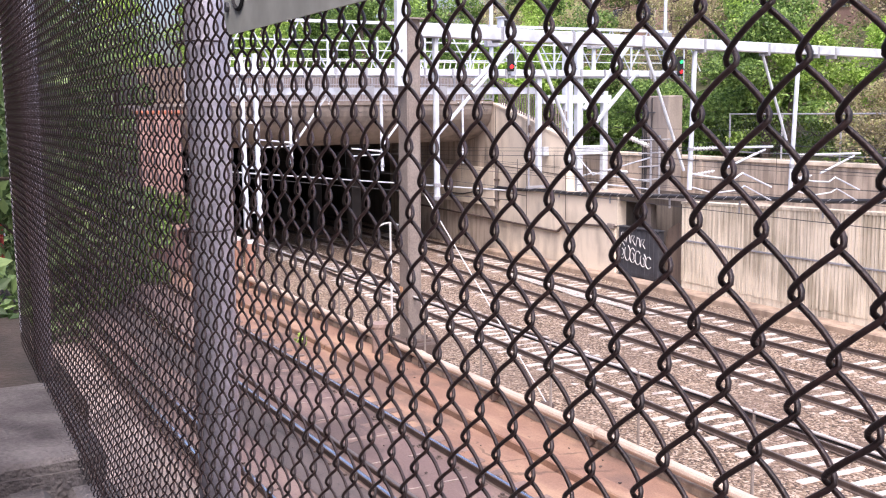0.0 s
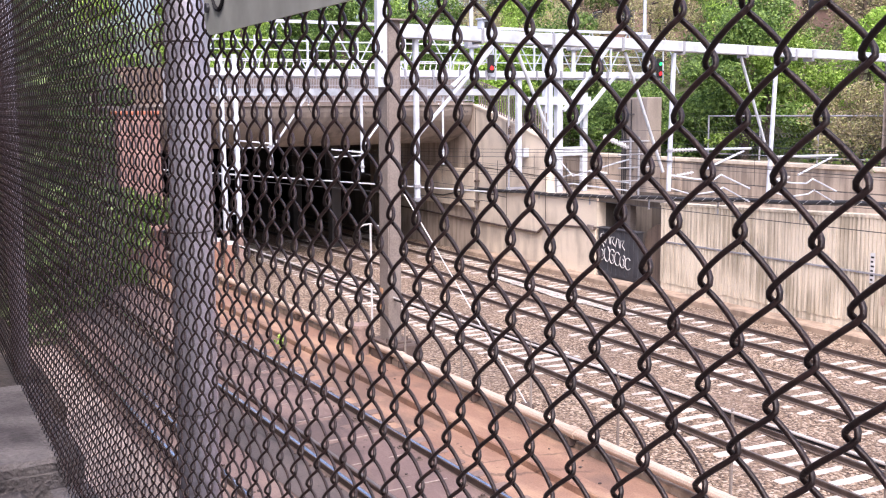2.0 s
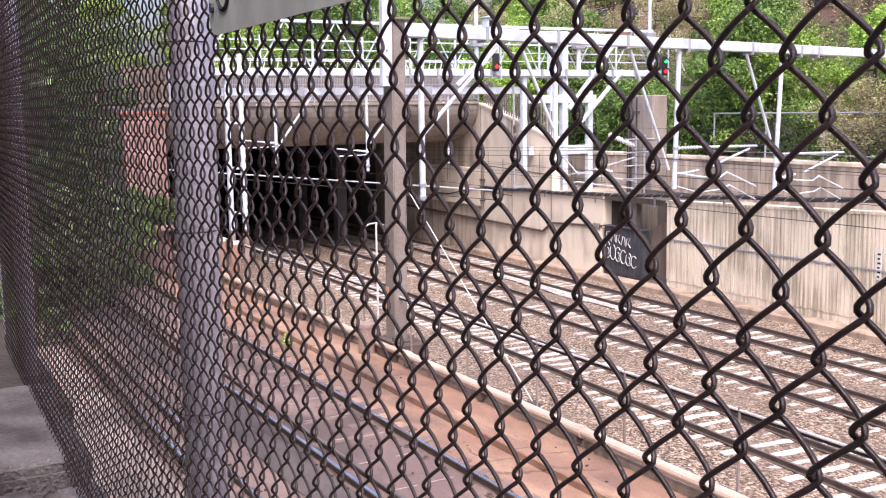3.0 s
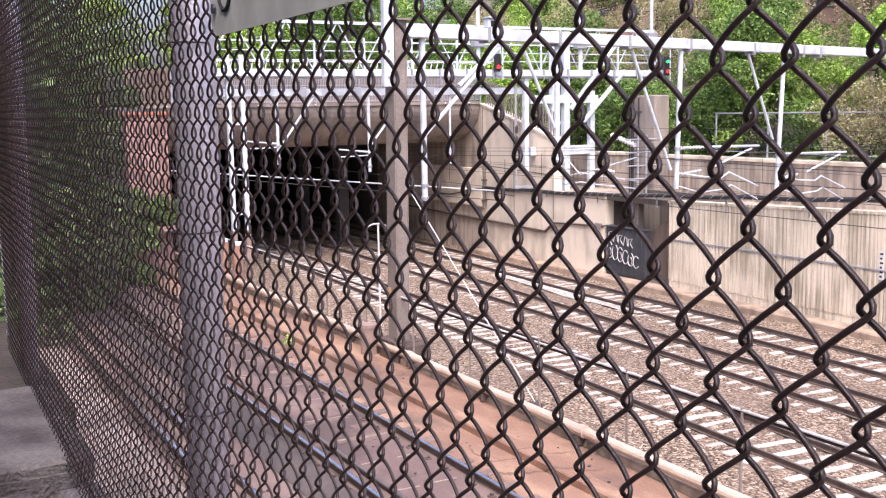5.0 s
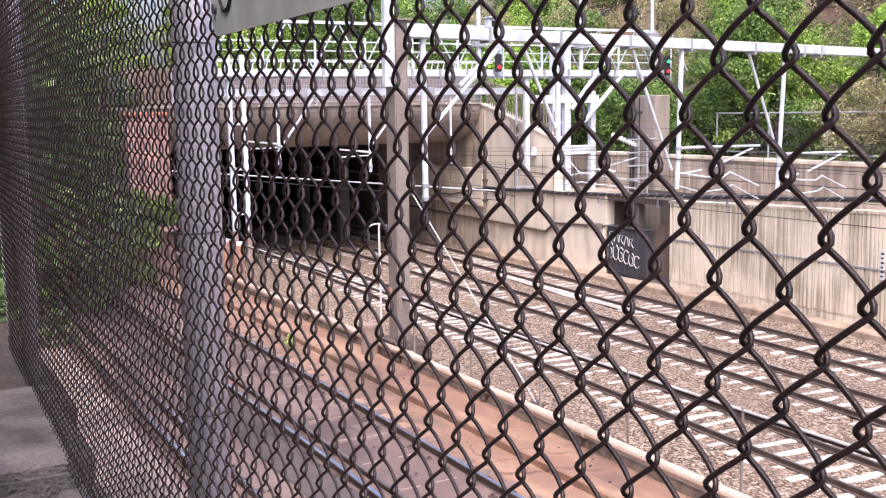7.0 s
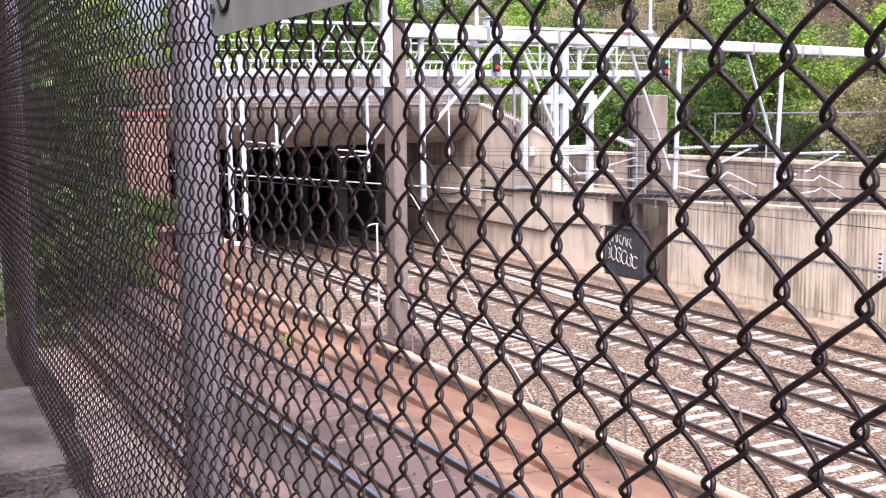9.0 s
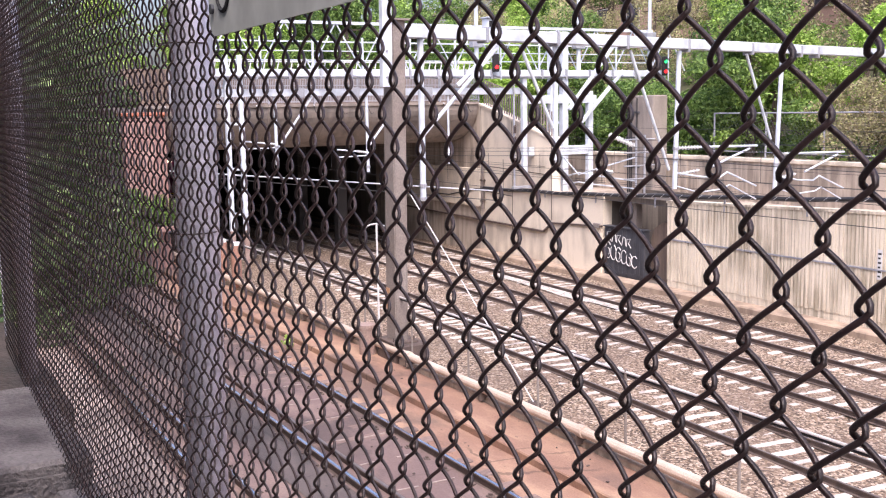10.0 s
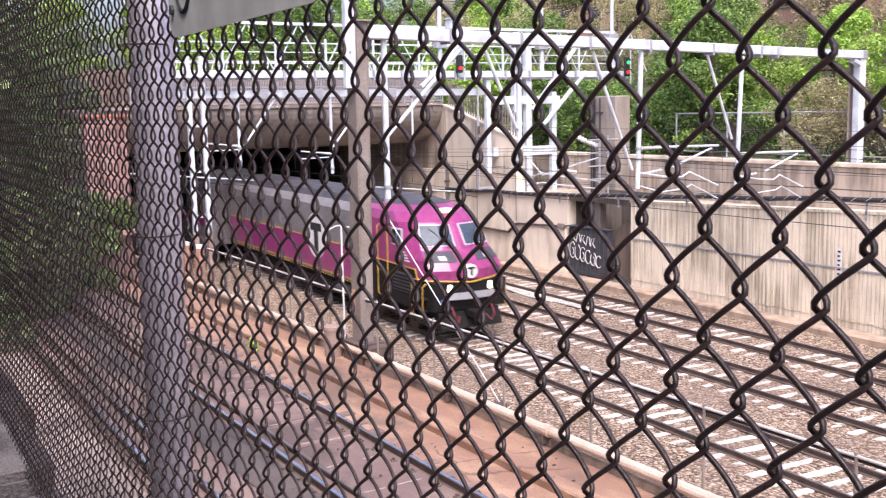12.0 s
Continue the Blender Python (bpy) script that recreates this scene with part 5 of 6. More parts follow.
for x, y in ((-45.2, 35.8), (-43.0, 34.9), (-41.0, 36.2), (-37.4, 36.0), (-36.2, 34.8), (-44.0, 38.0), (-39.5, 38.4), (-47.0, 38.5)):
    copy_thing(low, pose(x, y, hill_z(y) - 0.1, 0, 0, x * 47))
twigs = make_tree("shrub", "brownish budding shrub behind the wall fence", 3.2, 2.0, LEAF_BROWN, 18, 6000, 0.06, 0.08, 9)
twigs.matrix_basis = pose(-29.0, 36.2, hill_z(36.2) - 0.1)
for x, y in ((-26.4, 35.6), (-24.2, 36.6), (-21.6, 35.9), (-19.0, 36.4), (-27.6, 35.2)):
    copy_thing(twigs, pose(x, y, hill_z(y) - 0.1, 0, 0, x * 61))
copy_thing(low, pose(-39.6, 35.0, hill_z(35.0) - 1.3, 0, 0, 70))
# undergrowth over the slope
rng = np.random.default_rng(5)
spread = []
for k in range(260):
    gxx, gy = rng.uniform(-100, 5), rng.uniform(33.9, 62)
    spread.append((gxx, gy, hill_z(gy) + 0.1, rng.uniform(0.7, 1.6)))
tagged(new("undergrowth", leaves("undergrowth", LEAF_DARK, spread, 45000, 0.13, 6)), "low green undergrowth over the slope", "undergrowth", kind="stuff")
# trees on the deck behind the portal
for x, y in ((-62, 12), (-60, 20), (-68, 24), (-63, 28.5), (-72, 20), (-67, 25.8), (-71, 28.6), (-74, 31.5)):
    copy_thing(kinds[1 if y % 2 else 0], pose(x, y, 7.8, 0, 0, x * 31))
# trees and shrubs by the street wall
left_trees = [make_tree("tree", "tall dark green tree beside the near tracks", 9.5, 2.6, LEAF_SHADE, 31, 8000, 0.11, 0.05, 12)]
left_trees[0].matrix_basis = pose(-28.0, 3.2, NEAR - 0.2)
copy_thing(left_trees[0], pose(-33.0, 4.6, NEAR - 0.2, 0, 0, 140))
copy_thing(left_trees[0], pose(-31.0, 2.0, NEAR - 0.2, 0, 0, 60))
copy_thing(left_trees[0], pose(-37.0, 4.6, NEAR + 1.2, 0, 0, 200))
copy_thing(left_trees[0], pose(-41.2, 7.3, NEAR - 0.6, 0, 0, 310))
ivy = make_tree("shrub", "bright green shrub at the foot of the brick wall", 3.4, 1.3, LEAF_DARK, 41, 4200, 0.08, 0.05, 8)
ivy.matrix_basis = pose(-30.5, 5.2, NEAR - 0.2)
copy_thing(ivy, pose(-34.6, 7.0, NEAR - 0.3, 0, 0, 20))
copy_thing(ivy, pose(-33.5, 6.4, NEAR - 0.2, 0, 0, 75))
bush = make_tree("shrub", "leafy green shrub beyond the end of the pavement", 2.4, 0.75, LEAF_SHADE, 42, 1800, 0.06, 0.05, 8)
bush.matrix_basis = pose(-8.3, 0.5, 6.0)
copy_thing(bush, pose(-9.8, 0.35, 6.0, 0, 0, 80))
copy_thing(left_trees[0], pose(-11.5, -1.2, 5.9, 0, 0, 260))
weed = make_tree("weed", "small green weed on the rust-coloured bed", 0.36, 0.14, LEAF, 43, 110, 0.045, 0.1, 5)
weed["category"] = "weed"
weed.matrix_basis = pose(-22.2, 8.2, NEAR - 0.2)

# brick abutment left of the tunnel
ab = thing("brick_abutment", "red brick abutment wall beside the near tracks", "wall", kind="structure")
part("face", box((-36.6, 7.7, 1.5), (-36.0, 9.1, 7.45)), BRICK, ab)
part("coping", box((-36.7, 7.62, 7.45), (-35.9, 9.18, 7.58), bevel=0.03), TERRACOTTA, ab, "terracotta coping")
part("return_wall", box((-40, 8.8, 1.5), (-36.6, 9.1, 7.2)), BRICK, ab)
part("pier", box((-35.998, 8.15, 1.5), (-35.85, 8.7, 7.45)), BRICK, ab)

part("ledge", box((-35.85, 7.7, 3.5), (-35.1, 9.1, 3.68), bevel=0.02), BRICK, ab)
ledge_bush = make_tree("shrub", "small bright green shrub on the brick ledge", 1.0, 0.5, LEAF_DARK, 47, 900, 0.06, 0.1, 6)
ledge_bush.matrix_basis = pose(-35.5, 8.0, 3.66)
copy_thing(ledge_bush, pose(-35.45, 8.5, 3.66, 0, 0, 100))
copy_thing(ledge_bush, pose(-35.5, 8.95, 3.66, 0, 0, 220))

# building on the hill
PINK_BRICK = material("pale_red_brick", (0.55, 0.36, 0.31), 0.9, 0.0, (0.46, 0.29, 0.25), 0.6, 20, 0.2, 40)
bld = thing("apartment_building", "red brick apartment building behind the trees", "building")
part("wall", box((-90, 62, 10), (-20, 80, 26)), PINK_BRICK, bld)
part("roof", box((-90.3, 61.7, 26), (-19.7, 80.3, 26.5)), PLAIN_CONCRETE, bld)
for i in range(16):
    for j in range(3):
        wv = part("window", box((-88.5 + i * 4.3, 61.93, 14.5 + j * 3.4), (-86.7 + i * 4.3, 61.99, 16.7 + j * 3.4)), PAINT_WHITE, bld)
        part("pane", box((-88.4 + i * 4.3, 61.9, 14.6 + j * 3.4), (-86.8 + i * 4.3, 61.928, 16.6 + j * 3.4)), DARK_STEEL, wv)

# red and white board by the shrubs
bd = thing("warning_board", "red and white board among the shrubs at the pavement's end", "board")
part("panel", box((-8.95, 0.5, 6.3), (-8.9, 0.78, 7.1), bevel=0.008), RED_PAINT, bd)
part("stripe", box((-8.898, 0.5, 6.75), (-8.89, 0.78, 6.85)), PAINT_WHITE, bd)
part("post", box((-9.02, 0.6, 6.0), (-8.952, 0.66, 7.05)), STEEL_GREY, bd)


# ---------------------------------------------------------------- locomotive
PURPLE = material("purple_paint", (0.29, 0.042, 0.175), 0.32, 0.0, (0.23, 0.036, 0.135), 1.5, 6, spec=0.55)
SILVER = material("silver_paint", (0.23, 0.22, 0.23), 0.4, 0.1, (0.18, 0.172, 0.18), 1.2, 8, spec=0.4)
YELLOW = material("yellow_stripe", (0.6, 0.37, 0.06), 0.5)
ROOF_GREY = material("roof_grey", (0.075, 0.073, 0.085), 0.55, 0.0, (0.05, 0.049, 0.058), 1.5, 10, spec=0.25)
UNDER = material("underframe_black", (0.008, 0.008, 0.009), 0.8, 0.0, (0.016, 0.014, 0.014), 4, 60, spec=0.2)
GLASS = material("windshield_glass", (0.07, 0.095, 0.13), 0.16, 0.0, (0.04, 0.06, 0.09), 1, 10, spec=0.16)
LAMP = glow("headlight", (1.0, 0.86, 0.62), 1.2)
LAMP_DIM = glow("marker_light", (1.0, 0.75, 0.5), 1.0)
HOSE_RED = material("dull_red_hose", (0.16, 0.02, 0.03), 0.6)
FRAME_GREY = material("pale_frame", (0.6, 0.58, 0.62), 0.5)
BLUE = material("blue_hose", (0.03, 0.12, 0.5), 0.4)

loco = thing("locomotive", "purple and silver diesel passenger locomotive with a sloped cab", "locomotive")
HW = 1.52
# long hood: sides, roof, band
prof = [(-HW, 1.2), (HW, 1.2), (HW, 3.85), (HW - 0.12, 4.0), (1.05, 4.35), (0.6, 4.45), (-0.6, 4.45), (-1.05, 4.35), (-HW + 0.12, 4.0), (-HW, 3.85)]


def hull(x0, x1, outline, name, mat, label=""):
    bm = bmesh.new()
    a = [bm.verts.new((x0, y, z)) for y, z in outline]
    b = [bm.verts.new((x1, y, z)) for y, z in outline]
    n = len(outline)
    for i in range(n):
        j = (i + 1) % n
        bm.faces.new((a[i], a[j], b[j], b[i]))
    bm.faces.new(a[::-1])
    bm.faces.new(b)
    bmesh.ops.recalc_face_normals(bm, faces=bm.faces)
    return part(name, bm, mat, loco, label)


hull(-21.6, -5.6, prof, "hood", SILVER)
hull(-21.5, -4.4, [(-1.3, 4.09), (1.3, 4.09), (1.08, 4.37), (0.62, 4.475), (-0.62, 4.475), (-1.08, 4.37)], "roof", ROOF_GREY, "dark grey roof")
for s in (-1, 1):
    y0, y1 = sorted((s * HW, s * (HW + 0.012)))
    part("band", box((-21.6, y0, 1.3), (-5.6, y1, 2.48)), PURPLE, loco, "purple side band")
    y0, y1 = sorted((s * HW, s * (HW + 0.016)))
    part("stripe", box((-21.6, y0, 2.48), (-7.0, y1, 2.52)), YELLOW, loco, "yellow pinstripe")
    part("stripe", box((-21.6, y0, 1.265), (-4.6, y1, 1.3)), YELLOW, loco, "yellow pinstripe")
    bm = bmesh.new()
    for k in range(60):
        box((-21.4 + k * 0.27, min(s * HW, s * (HW + 0.02)), 1.14), (-21.3 + k * 0.27, max(s * HW, s * (HW + 0.02)), 1.18), bm)
    tagged(part("rivet", bm, YELLOW, loco), kind="stuff")
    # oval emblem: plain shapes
    bm = bmesh.new()
    ring = [(-9.82 + 1.03 * math.cos(a), 2.6 + 0.92 * math.sin(a)) for a in [k * math.pi / 14 for k in range(28)]]
    va = [bm.verts.new((x, s * (HW + 0.02), z)) for x, z in ring]
    vb = [bm.verts.new((x, s * (HW + 0.002), z)) for x, z in ring]
    bm.faces.new(va)
    for i in range(28):
        bm.faces.new((va[i], vb[i], vb[(i + 1) % 28], va[(i + 1) % 28]))
    bmesh.ops.recalc_face_normals(bm, faces=bm.faces)
    em = part("emblem", bm, PAINT_WHITE, loco, "white oval emblem")
    y0, y1 = sorted((s * (HW + 0.021), s * (HW + 0.026)))
    part("mark", box((-10.42, y0, 2.78), (-9.24, y1, 3.1)), BLACK, em, "black bar")
    part("mark", box((-10.05, y0, 1.95), (-9.6, y1, 2.779)), BLACK, em, "black bar")
    # vents on the hood
    for k, x in enumerate((-20.2, -17.9, -15.6)):
        y0, y1 = sorted((s * HW, s * (HW + 0.015)))
        v = part("vent", box((x, y0, 2.75), (x + 1.5, y1, 3.6), bevel=0.004), SILVER, loco, "silver louvred vent")
        for j in range(6):
            part("slat", box((x + 0.06, y0, 2.82 + j * 0.145), (x + 1.44, y1 + 0.012 if s > 0 else y1, 2.88 + j * 0.145)), SILVER, v)

# cab: lofted from level outlines
zs = [1.98, 2.3, 2.62, 2.92, 3.78, 4.08, 4.3, 4.47]
xf = [-0.02, 0.0, -0.22, -0.62, -1.22, -1.7, -2.3, -3.2]
wc = [1.38, 1.4, 1.36, 1.3, 1.12, 0.98, 0.8, 0.45]
ws = [1.53, 1.53, 1.53, 1.53, 1.5, 1.38, 1.1, 0.6]
bm = bmesh.new()
rows_ = []
for z, x, w, b in zip(zs, xf, wc, ws):
    row = [(-5.7, -b, z), (x - 1.15, -b, z), (x - 0.42, -w, z), (x - 0.1, -w * 0.5, z), (x, 0, z), (x - 0.1, w * 0.5, z), (x - 0.42, w, z), (x - 1.15, b, z), (-5.7, b, z)]
    rows_.append([bm.verts.new(p) for p in row])
for a, b in zip(rows_[:7], rows_[1:7]):
    for i in range(8):
        bm.faces.new((a[i], a[i + 1], b[i + 1], b[i]))
bm.faces.new(rows_[0][::-1])
top = bmesh.new()
copies = [[top.verts.new(v.co) for v in row] for row in rows_[6:]]
for a, b in zip(copies, copies[1:]):
    for i in range(8):
        top.faces.new((a[i], a[i + 1], b[i + 1], b[i]))
top.faces.new(copies[-1])
for row in rows_[7:]:
    for v in row:
        bm.verts.remove(v)
bmesh.ops.recalc_face_normals(bm, faces=bm.faces)
bmesh.ops.recalc_face_normals(top, faces=top.faces)
part("cab", bm, PURPLE, loco, "glossy purple cab")
part("cab_roof", top, ROOF_GREY, loco, "dark grey cab roof")
# dark side skirt below the cab, edged in yellow
for s in (-1, 1):
    y0, y1 = sorted((s * 1.38, s * 1.542))
    part("skirt", prism([(-4.7, 1.0), (-1.0, 1.0), (-0.9, 1.95), (-1.05, 2.3), (-4.7, 2.34)], y0, y1), UNDER, loco, "black side skirt")
    y0, y1 = sorted((s * 1.38, s * 1.536))
    part("cab_side", box((-5.7, y0, 1.3), (-4.7, y1, 2.0)), PURPLE, loco)
    y0, y1 = sorted((s * 1.53, s * 1.552))
    part("stripe", prism([(-4.72, 2.34), (-1.05, 2.3), (-1.03, 2.34), (-4.72, 2.38)], y0, y1), YELLOW, loco, "yellow pinstripe")
    part("stripe", prism([(-1.05, 2.36), (-0.88, 1.96), (-0.84, 1.98), (-1.01, 2.36)], y0, y1), YELLOW, loco, "yellow pinstripe")
    g = part("side_grille", box((-2.7, min(s * 1.54, s * 1.556), 1.45), (-1.3, max(s * 1.54, s * 1.556), 2.1), bevel=0.005), DARK_STEEL, loco, "dark blue-grey grille")
    for k in range(5):
        part("slat", box((-2.65, min(s * 1.555, s * 1.57), 1.5 + k * 0.12), (-1.35, max(s * 1.555, s * 1.57), 1.55 + k * 0.12)), UNDER, g)
part("nose_stripe", tube([(-1.15, -1.54, 2.0), (-0.46, -1.4, 1.99), (-0.12, -0.7, 1.95), (0.0, 0, 1.9), (-0.12, 0.7, 1.95), (-0.46, 1.4, 1.99), (-1.15, 1.54, 2.0)], 0.03), YELLOW, loco, "yellow line round the nose")


def face_point(s, f, z):
    """A point of the sloped front, f from the middle (0) to the corner (1) of one half."""
    i = max(k for k in range(len(zs) - 1) if zs[k] <= z + 1e-6)
    t = (z - zs[i]) / (zs[i + 1] - zs[i])
    x, w = xf[i] + t * (xf[i + 1] - xf[i]), wc[i] + t * (wc[i + 1] - wc[i])
    dx = -0.2 * f if f < 0.5 else -0.1 - 0.64 * (f - 0.5)
    return Vector((x + dx, s * w * f, z))


def front_panel(s, f0, f1, z0, z1, out, name, mat, label, thick=0.03):
    """A panel that follows the bent front of the cab."""
    fs = sorted({f0, f1} | ({0.5} if f0 < 0.5 < f1 else set()))
    mid = [k for k in zs if z0 < k < z1]
    lev = [z0, *mid, z1]
    bm = bmesh.new()
    off = Vector((0.8, s * 0.25, 0.5)).normalized()
    outer = [[bm.verts.new(face_point(s, f, z) + off * out) for f in fs] for z in lev]
    inner = [[bm.verts.new(face_point(s, f, z) + off * (out - thick)) for f in fs] for z in lev]
    n, m = len(lev), len(fs)
    for g in (outer, inner):
        for i in range(n - 1):
            for j in range(m - 1):
                bm.faces.new((g[i][j], g[i][j + 1], g[i + 1][j + 1], g[i + 1][j]))
    rim = [(0, j) for j in range(m)] + [(i, m - 1) for i in range(1, n)] + [(n - 1, j) for j in range(m - 2, -1, -1)] + [(i, 0) for i in range(n - 2, 0, -1)]
    for (i, j), (k, l) in zip(rim, rim[1:] + rim[:1]):
        bm.faces.new((outer[i][j], outer[k][l], inner[k][l], inner[i][j]))
    bmesh.ops.recalc_face_normals(bm, faces=bm.faces)
    return part(name, bm, mat, loco, label)


for s in (-1, 1):
    front_panel(s, 0.14, 1.0, 3.02, 3.7, 0.03, "window_frame", FRAME_GREY, "pale windshield surround", 0.06)
    front_panel(s, 0.17, 0.97, 3.05, 3.67, 0.04, "windshield", GLASS, "dark tinted windshield", 0.02)
    front_panel(s, 0.28, 0.97, 2.56, 2.88, 0.015, "nose_grille", DARK_STEEL, "dark recessed nose panel", 0.04)
    front_panel(s, 0.52, 0.68, 2.62, 2.74, 0.025, "marker", FRAME_GREY, "pale marker plate", 0.03)
    y = s * 0.76
    part("headlight", box((-0.3, y - 0.1, 1.6), (-0.05, y + 0.1, 1.88), bevel=0.03), LAMP, loco, "lit headlight")
    # mirrors, side windows, handrails
    y0, y1 = sorted((s * 1.50, s * 1.542))
    w = part("side_window", box((-2.78, y0, 2.98), (-1.95, y1, 3.58), bevel=0.01), FRAME_GREY, loco, "pale window surround")
    y0, y1 = sorted((s * 1.543, s * 1.55))
    part("pane", box((-2.72, y0, 3.04), (-2.4, y1, 3.52)), UNDER, w)
    part("pane", box((-2.34, y0, 3.04), (-2.03, y1, 3.52)), GLASS, w)
    for x in (-3.75, -2.95):
        part("handrail", tube([(x, s * 1.53, 3.6), (x, s * 1.62, 3.55), (x, s * 1.62, 1.15), (x, s * 1.53, 1.1)], 0.02), YELLOW, loco, "yellow handrail")
    part("door", box((-3.65, min(s * 1.5, s * 1.544), 2.4), (-3.05, max(s * 1.5, s * 1.544), 3.55), bevel=0.01), PURPLE, loco)
    for k in range(4):
        part("letter_bar", box((-2.3 + 0.07 * k, min(s * 1.53, s * 1.546), 2.78 - k * 0.09), (-1.75 + 0.1 * k, max(s * 1.53, s * 1.546), 2.825 - k * 0.09)), PAINT_WHITE, loco, "white lettering bar")
    for x in (-1.2, -0.45):
        part("handrail", tube([(x, s * 1.45, 1.9), (x, s * 1.58, 1.8), (x, s * 1.58, 0.75), (x, s * 1.45, 0.7)], 0.018), YELLOW, loco, "yellow handrail")
    for k in range(3):
        part("step", box((-1.15, min(s * 1.2, s * 1.5), 0.55 + 0.4 * k), (-0.5, max(s * 1.2, s * 1.5), 0.6 + 0.4 * k)), UNDER, loco)
    part("wiper", tube([face_point(s, 0.3, 2.98) + Vector((0.09, 0, 0)), face_point(s, 0.75, 3.6) + Vector((0.09, 0, 0))], 0.014), BLACK, loco)
# round emblem on the nose
for r, mat, x0, lab in ((0.23, PAINT_WHITE, 0.012, "white round emblem"),):
    em = part("emblem", rod((x0 - 0.1, 0, 2.26), (x0 + 0.015, 0, 2.26), r, n=24), mat, loco, lab)
    part("mark", box((x0 + 0.012, -0.14, 2.33), (x0 + 0.03, 0.14, 2.4)), BLACK, em, "black bar")
    part("mark", box((x0 + 0.012, -0.04, 2.12), (x0 + 0.03, 0.04, 2.329)), BLACK, em, "black bar")
part("roof_lamp", box((-1.85, -0.2, 4.05), (-1.5, 0.2, 4.2), bevel=0.04), LAMP_DIM, loco, "pale lamp cluster on the cab roof")
# running gear
part("underframe", box((-21.4, -1.35, 0.95), (-0.6, 1.35, 1.25)), UNDER, loco)
part("pilot", prism([(-1.6, 0.95), (-0.15, 1.0), (-0.05, 1.93), (-1.6, 1.93)], -1.36, 1.36), UNDER, loco, "black front panel")
part("plow", prism([(-1.0, 0.95), (-0.2, 0.95), (0.05, 0.4), (-0.2, 0.35)], -1.15, 1.15), UNDER, loco, "black snow plow")
bm = bmesh.new()
out = [(-0.75, -1.3), (-0.45, -1.3), (0.0, -0.85), (0.12, 0.0), (0.0, 0.85), (-0.45, 1.3), (-0.75, 1.3)]
va, vb = [bm.verts.new((x, y, 1.36)) for x, y in out], [bm.verts.new((x, y, 1.56)) for x, y in out]
bm.faces.new(va[::-1])
bm.faces.new(vb)
for i in range(7):
    bm.faces.new((va[i], va[(i + 1) % 7], vb[(i + 1) % 7], vb[i]))
part("anticlimber", bm, STEEL_GREY, loco, "grey steel anticlimber")
part("coupler", box((-0.2, -0.16, 0.72), (0.55, 0.16, 1.02), bevel=0.05), UNDER, loco)
part("hose", tube([(0.0, -0.75, 1.15), (0.2, -0.75, 0.85), (0.2, -0.62, 0.62), (0.05, -0.5, 0.8)], 0.03), HOSE_RED, loco, "red air hose")
part("hose", tube([(0.0, 0.75, 1.1), (0.2, 0.75, 0.8), (0.2, 0.62, 0.62), (0.05, 0.5, 0.8)], 0.03), HOSE_RED, loco, "red air hose")
part("socket", box((0.02, -1.16, 1.3), (0.1, -1.04, 1.42), bevel=0.02), BLUE, loco, "blue socket cover")
part("fuel_tank", box((-13.8, -1.4, 0.35), (-8.6, 1.4, 0.96), bevel=0.1), UNDER, loco)
for s in (-1, 1):
    part("tool_box", box((-6.6, min(s * 1.2, s * 1.5), 0.6), (-5.0, max(s * 1.2, s * 1.5), 1.1), bevel=0.03), UNDER, loco)
    part("air_tank", rod((-8.3, s * 1.35, 0.75), (-6.8, s * 1.35, 0.75), 0.18, n=12), DARK_STEEL, loco)
for cx in (-17.8, -4.0):
    for s in (-1, 1):
        part("truck_frame", prism([(cx - 2.1, 0.55), (cx + 2.1, 0.55), (cx + 1.9, 0.9), (cx - 1.9, 0.9)], min(s * 0.95, s * 1.15), max(s * 0.95, s * 1.15)), UNDER, loco)
        for dx in (-0.8, 0.8):
            part("spring", rod((cx + dx, s * 1.2, 0.5), (cx + dx, s * 1.2, 0.95), 0.13, n=10), DARK_STEEL, loco)

WHEEL_R = 0.533
wheels = []
for x in (-19.2, -16.4, -5.4, -2.6):
    bm = rod((0, -0.95, 0), (0, 0.95, 0), 0.09, n=10)
    for s in (-1, 1):
        rod((0, s * 0.68, 0), (0, s * 0.82, 0), WHEEL_R, bm, 24)
        rod((0, s * 0.65, 0), (0, s * 0.68, 0), WHEEL_R + 0.03, bm, 24)
        for k in range(4):
            a = k * math.pi / 2
            box((0.25 * math.cos(a) - 0.05, s * 0.75 - 0.09, 0.25 * math.sin(a) - 0.05), (0.25 * math.cos(a) + 0.05, s * 0.75 + 0.09, 0.25 * math.sin(a) + 0.05), bm)
    wh = part("wheelset", bm, RAIL_SIDE, loco, "steel wheel pair on its axle")
    wheels.append((wh, x))

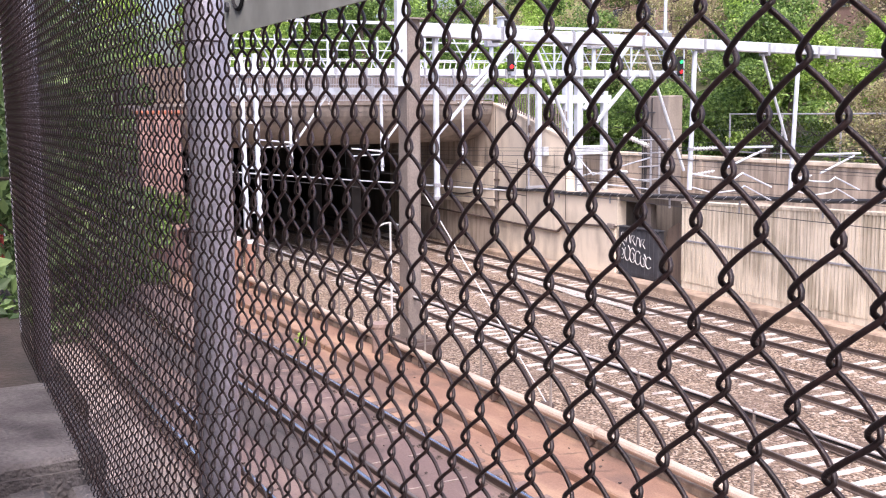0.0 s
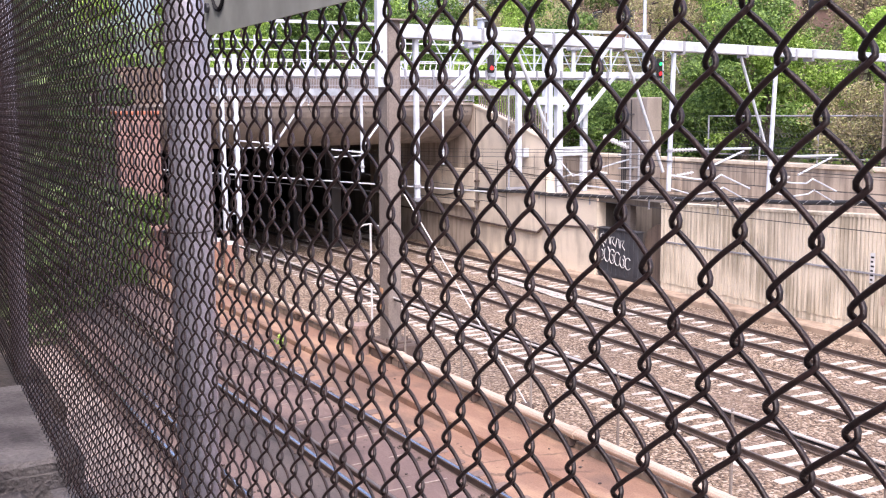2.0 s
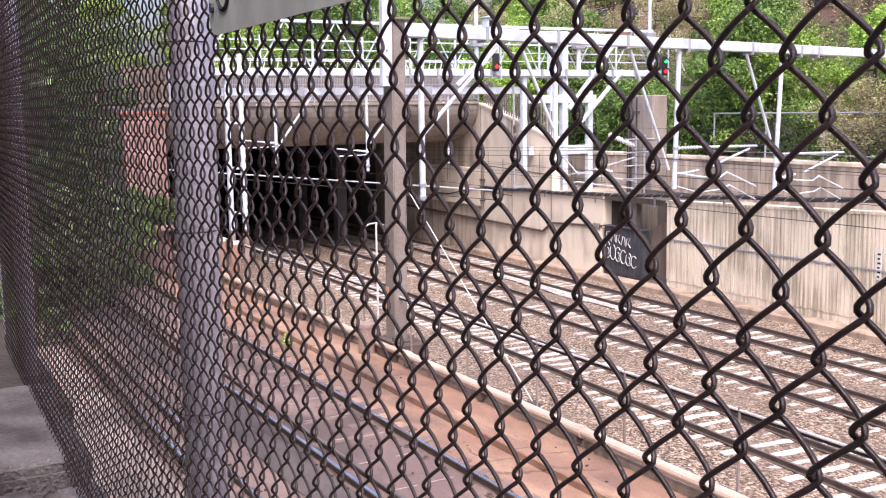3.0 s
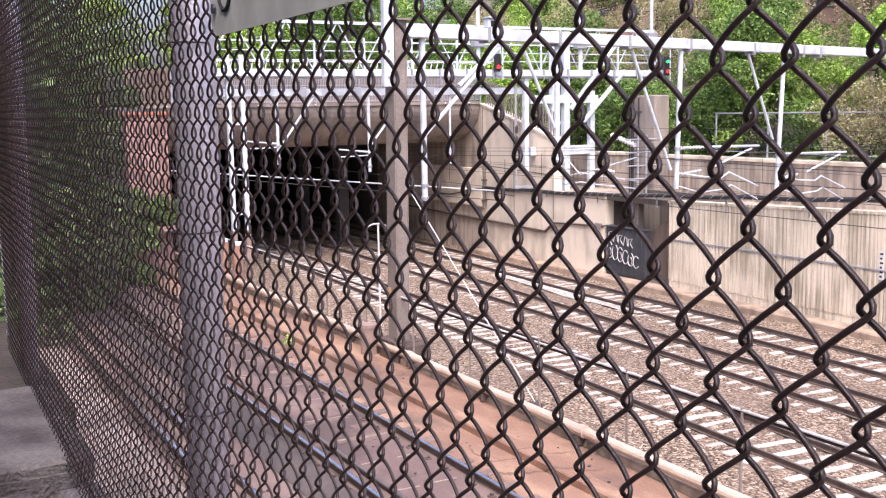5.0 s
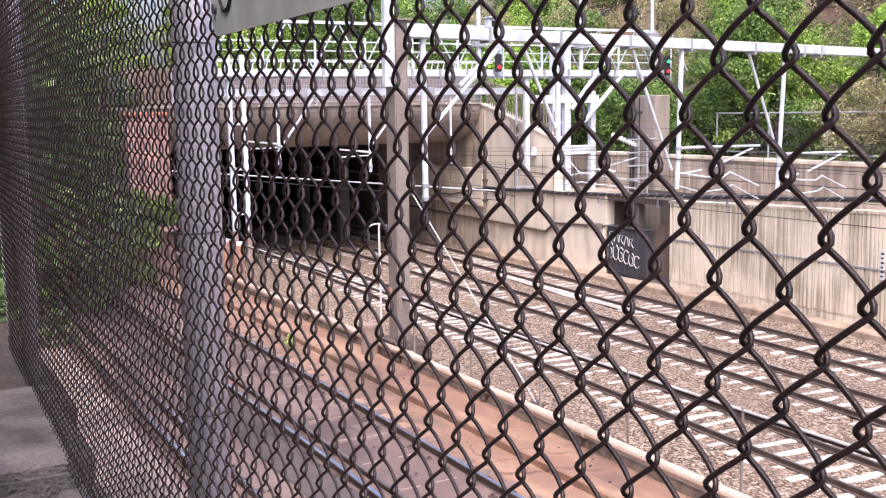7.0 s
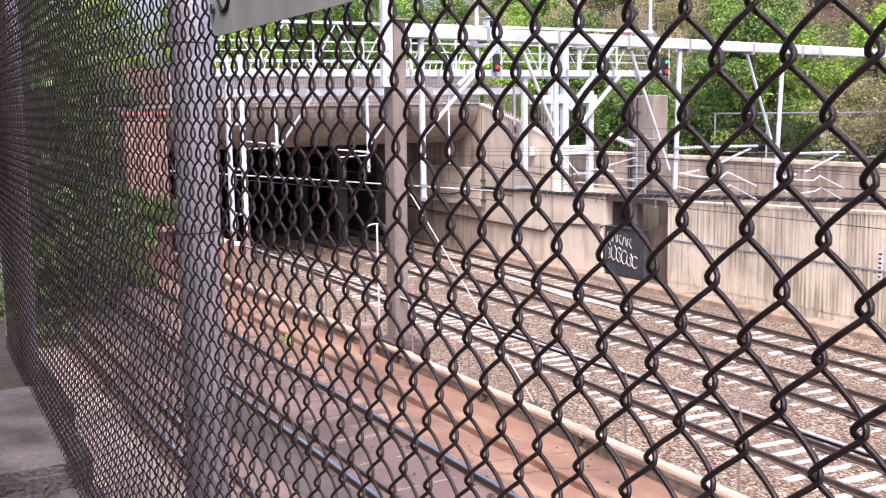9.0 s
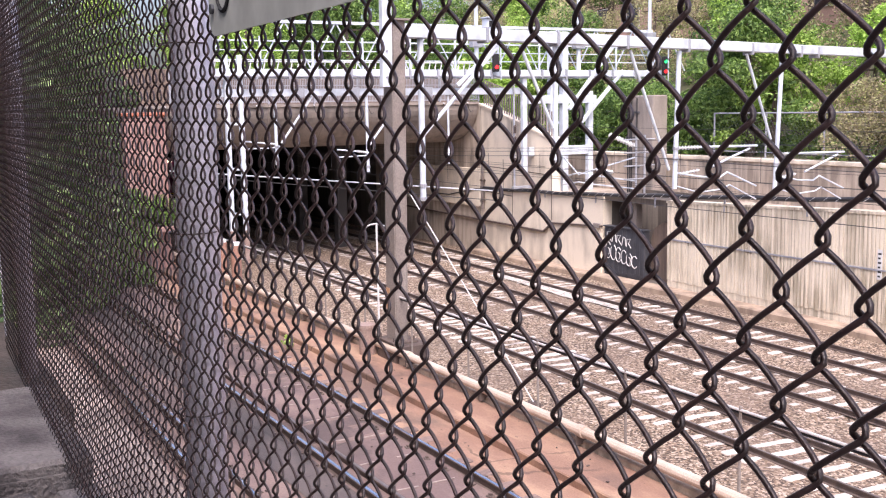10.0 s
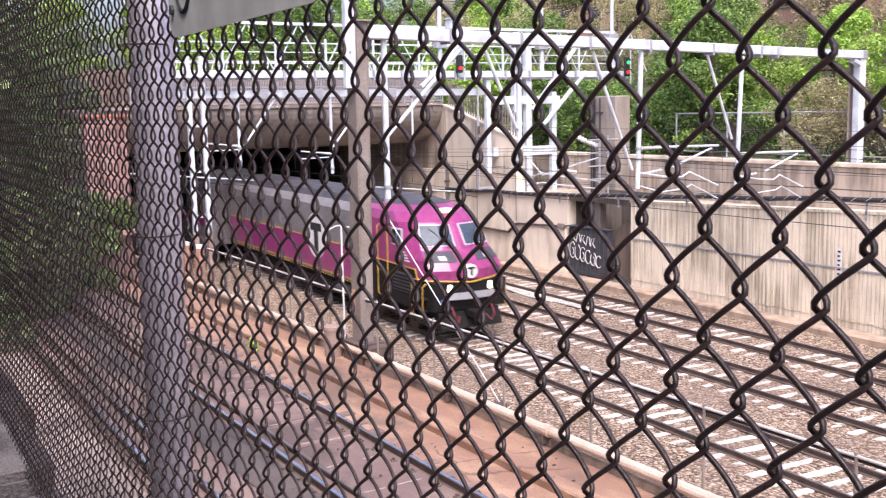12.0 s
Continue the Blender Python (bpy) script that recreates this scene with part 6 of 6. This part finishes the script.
# ---------------------------------------------------------------- coach behind the locomotive
coach = thing("coach", "silver bilevel passenger coach with a purple band", "railway coach")


def cpart(name, bm, mat, label=""):
    return part(name, bm, mat, coach, label)


bm = bmesh.new()
out = [(-1.5, 0.9), (1.5, 0.9), (1.5, 3.9), (1.25, 4.55), (0.7, 4.75), (-0.7, 4.75), (-1.25, 4.55), (-1.5, 3.9)]
a = [bm.verts.new((-48.3, y, z)) for y, z in out]
b = [bm.verts.new((-22.6, y, z)) for y, z in out]
for i in range(8):
    bm.faces.new((a[i], a[(i + 1) % 8], b[(i + 1) % 8], b[i]))
bm.faces.new(a[::-1])
bm.faces.new(b)
bmesh.ops.recalc_face_normals(bm, faces=bm.faces)
cpart("body", bm, SILVER)
for s in (-1, 1):
    cpart("band", box((-48.3, min(s * 1.5, s * 1.512), 1.9), (-22.6, max(s * 1.5, s * 1.512), 2.3)), PURPLE, "purple band")
    for k in range(12):
        cpart("window", box((-46.8 + k * 2.0, min(s * 1.5, s * 1.515), 2.7), (-45.4 + k * 2.0, max(s * 1.5, s * 1.515), 3.4)), GLASS, "dark window")
for x in (-45, -26):
    cpart("truck", box((x - 1.6, -1.2, 0.2), (x + 1.6, 1.2, 0.9), bevel=0.1), UNDER)


def motions():
    speed, x_end = 22.6, -27.88
    rows, coach_rows = [], []
    for k in range(61):
        t = k * 0.2
        x = x_end - speed * (12 - t)
        # the middle of each car decides how it is turned on the bend before the portal
        def placed(mid):
            s = min(1, max(0, (x + mid + 62) / 24))
            return pose(x, track_y(C20, x) , 0, 0, 0, -2.862 * s)
        rows.append((t, placed(-11)))
        coach_rows.append((t, placed(-35)))
    walk(loco, rows)
    walk(coach, coach_rows)
    for wh, x in wheels:
        turn = 0.0
        wrows = []
        step = 1 / 30
        n = 360
        for k in range(n + 1):
            # the wheels turn with the way that the engine goes
            turn = math.degrees(speed * step * k / WHEEL_R)
            wrows.append((step * k, pose(x, 0, WHEEL_R, 0, turn, 0)))
        walk(wh, wrows)


motions()
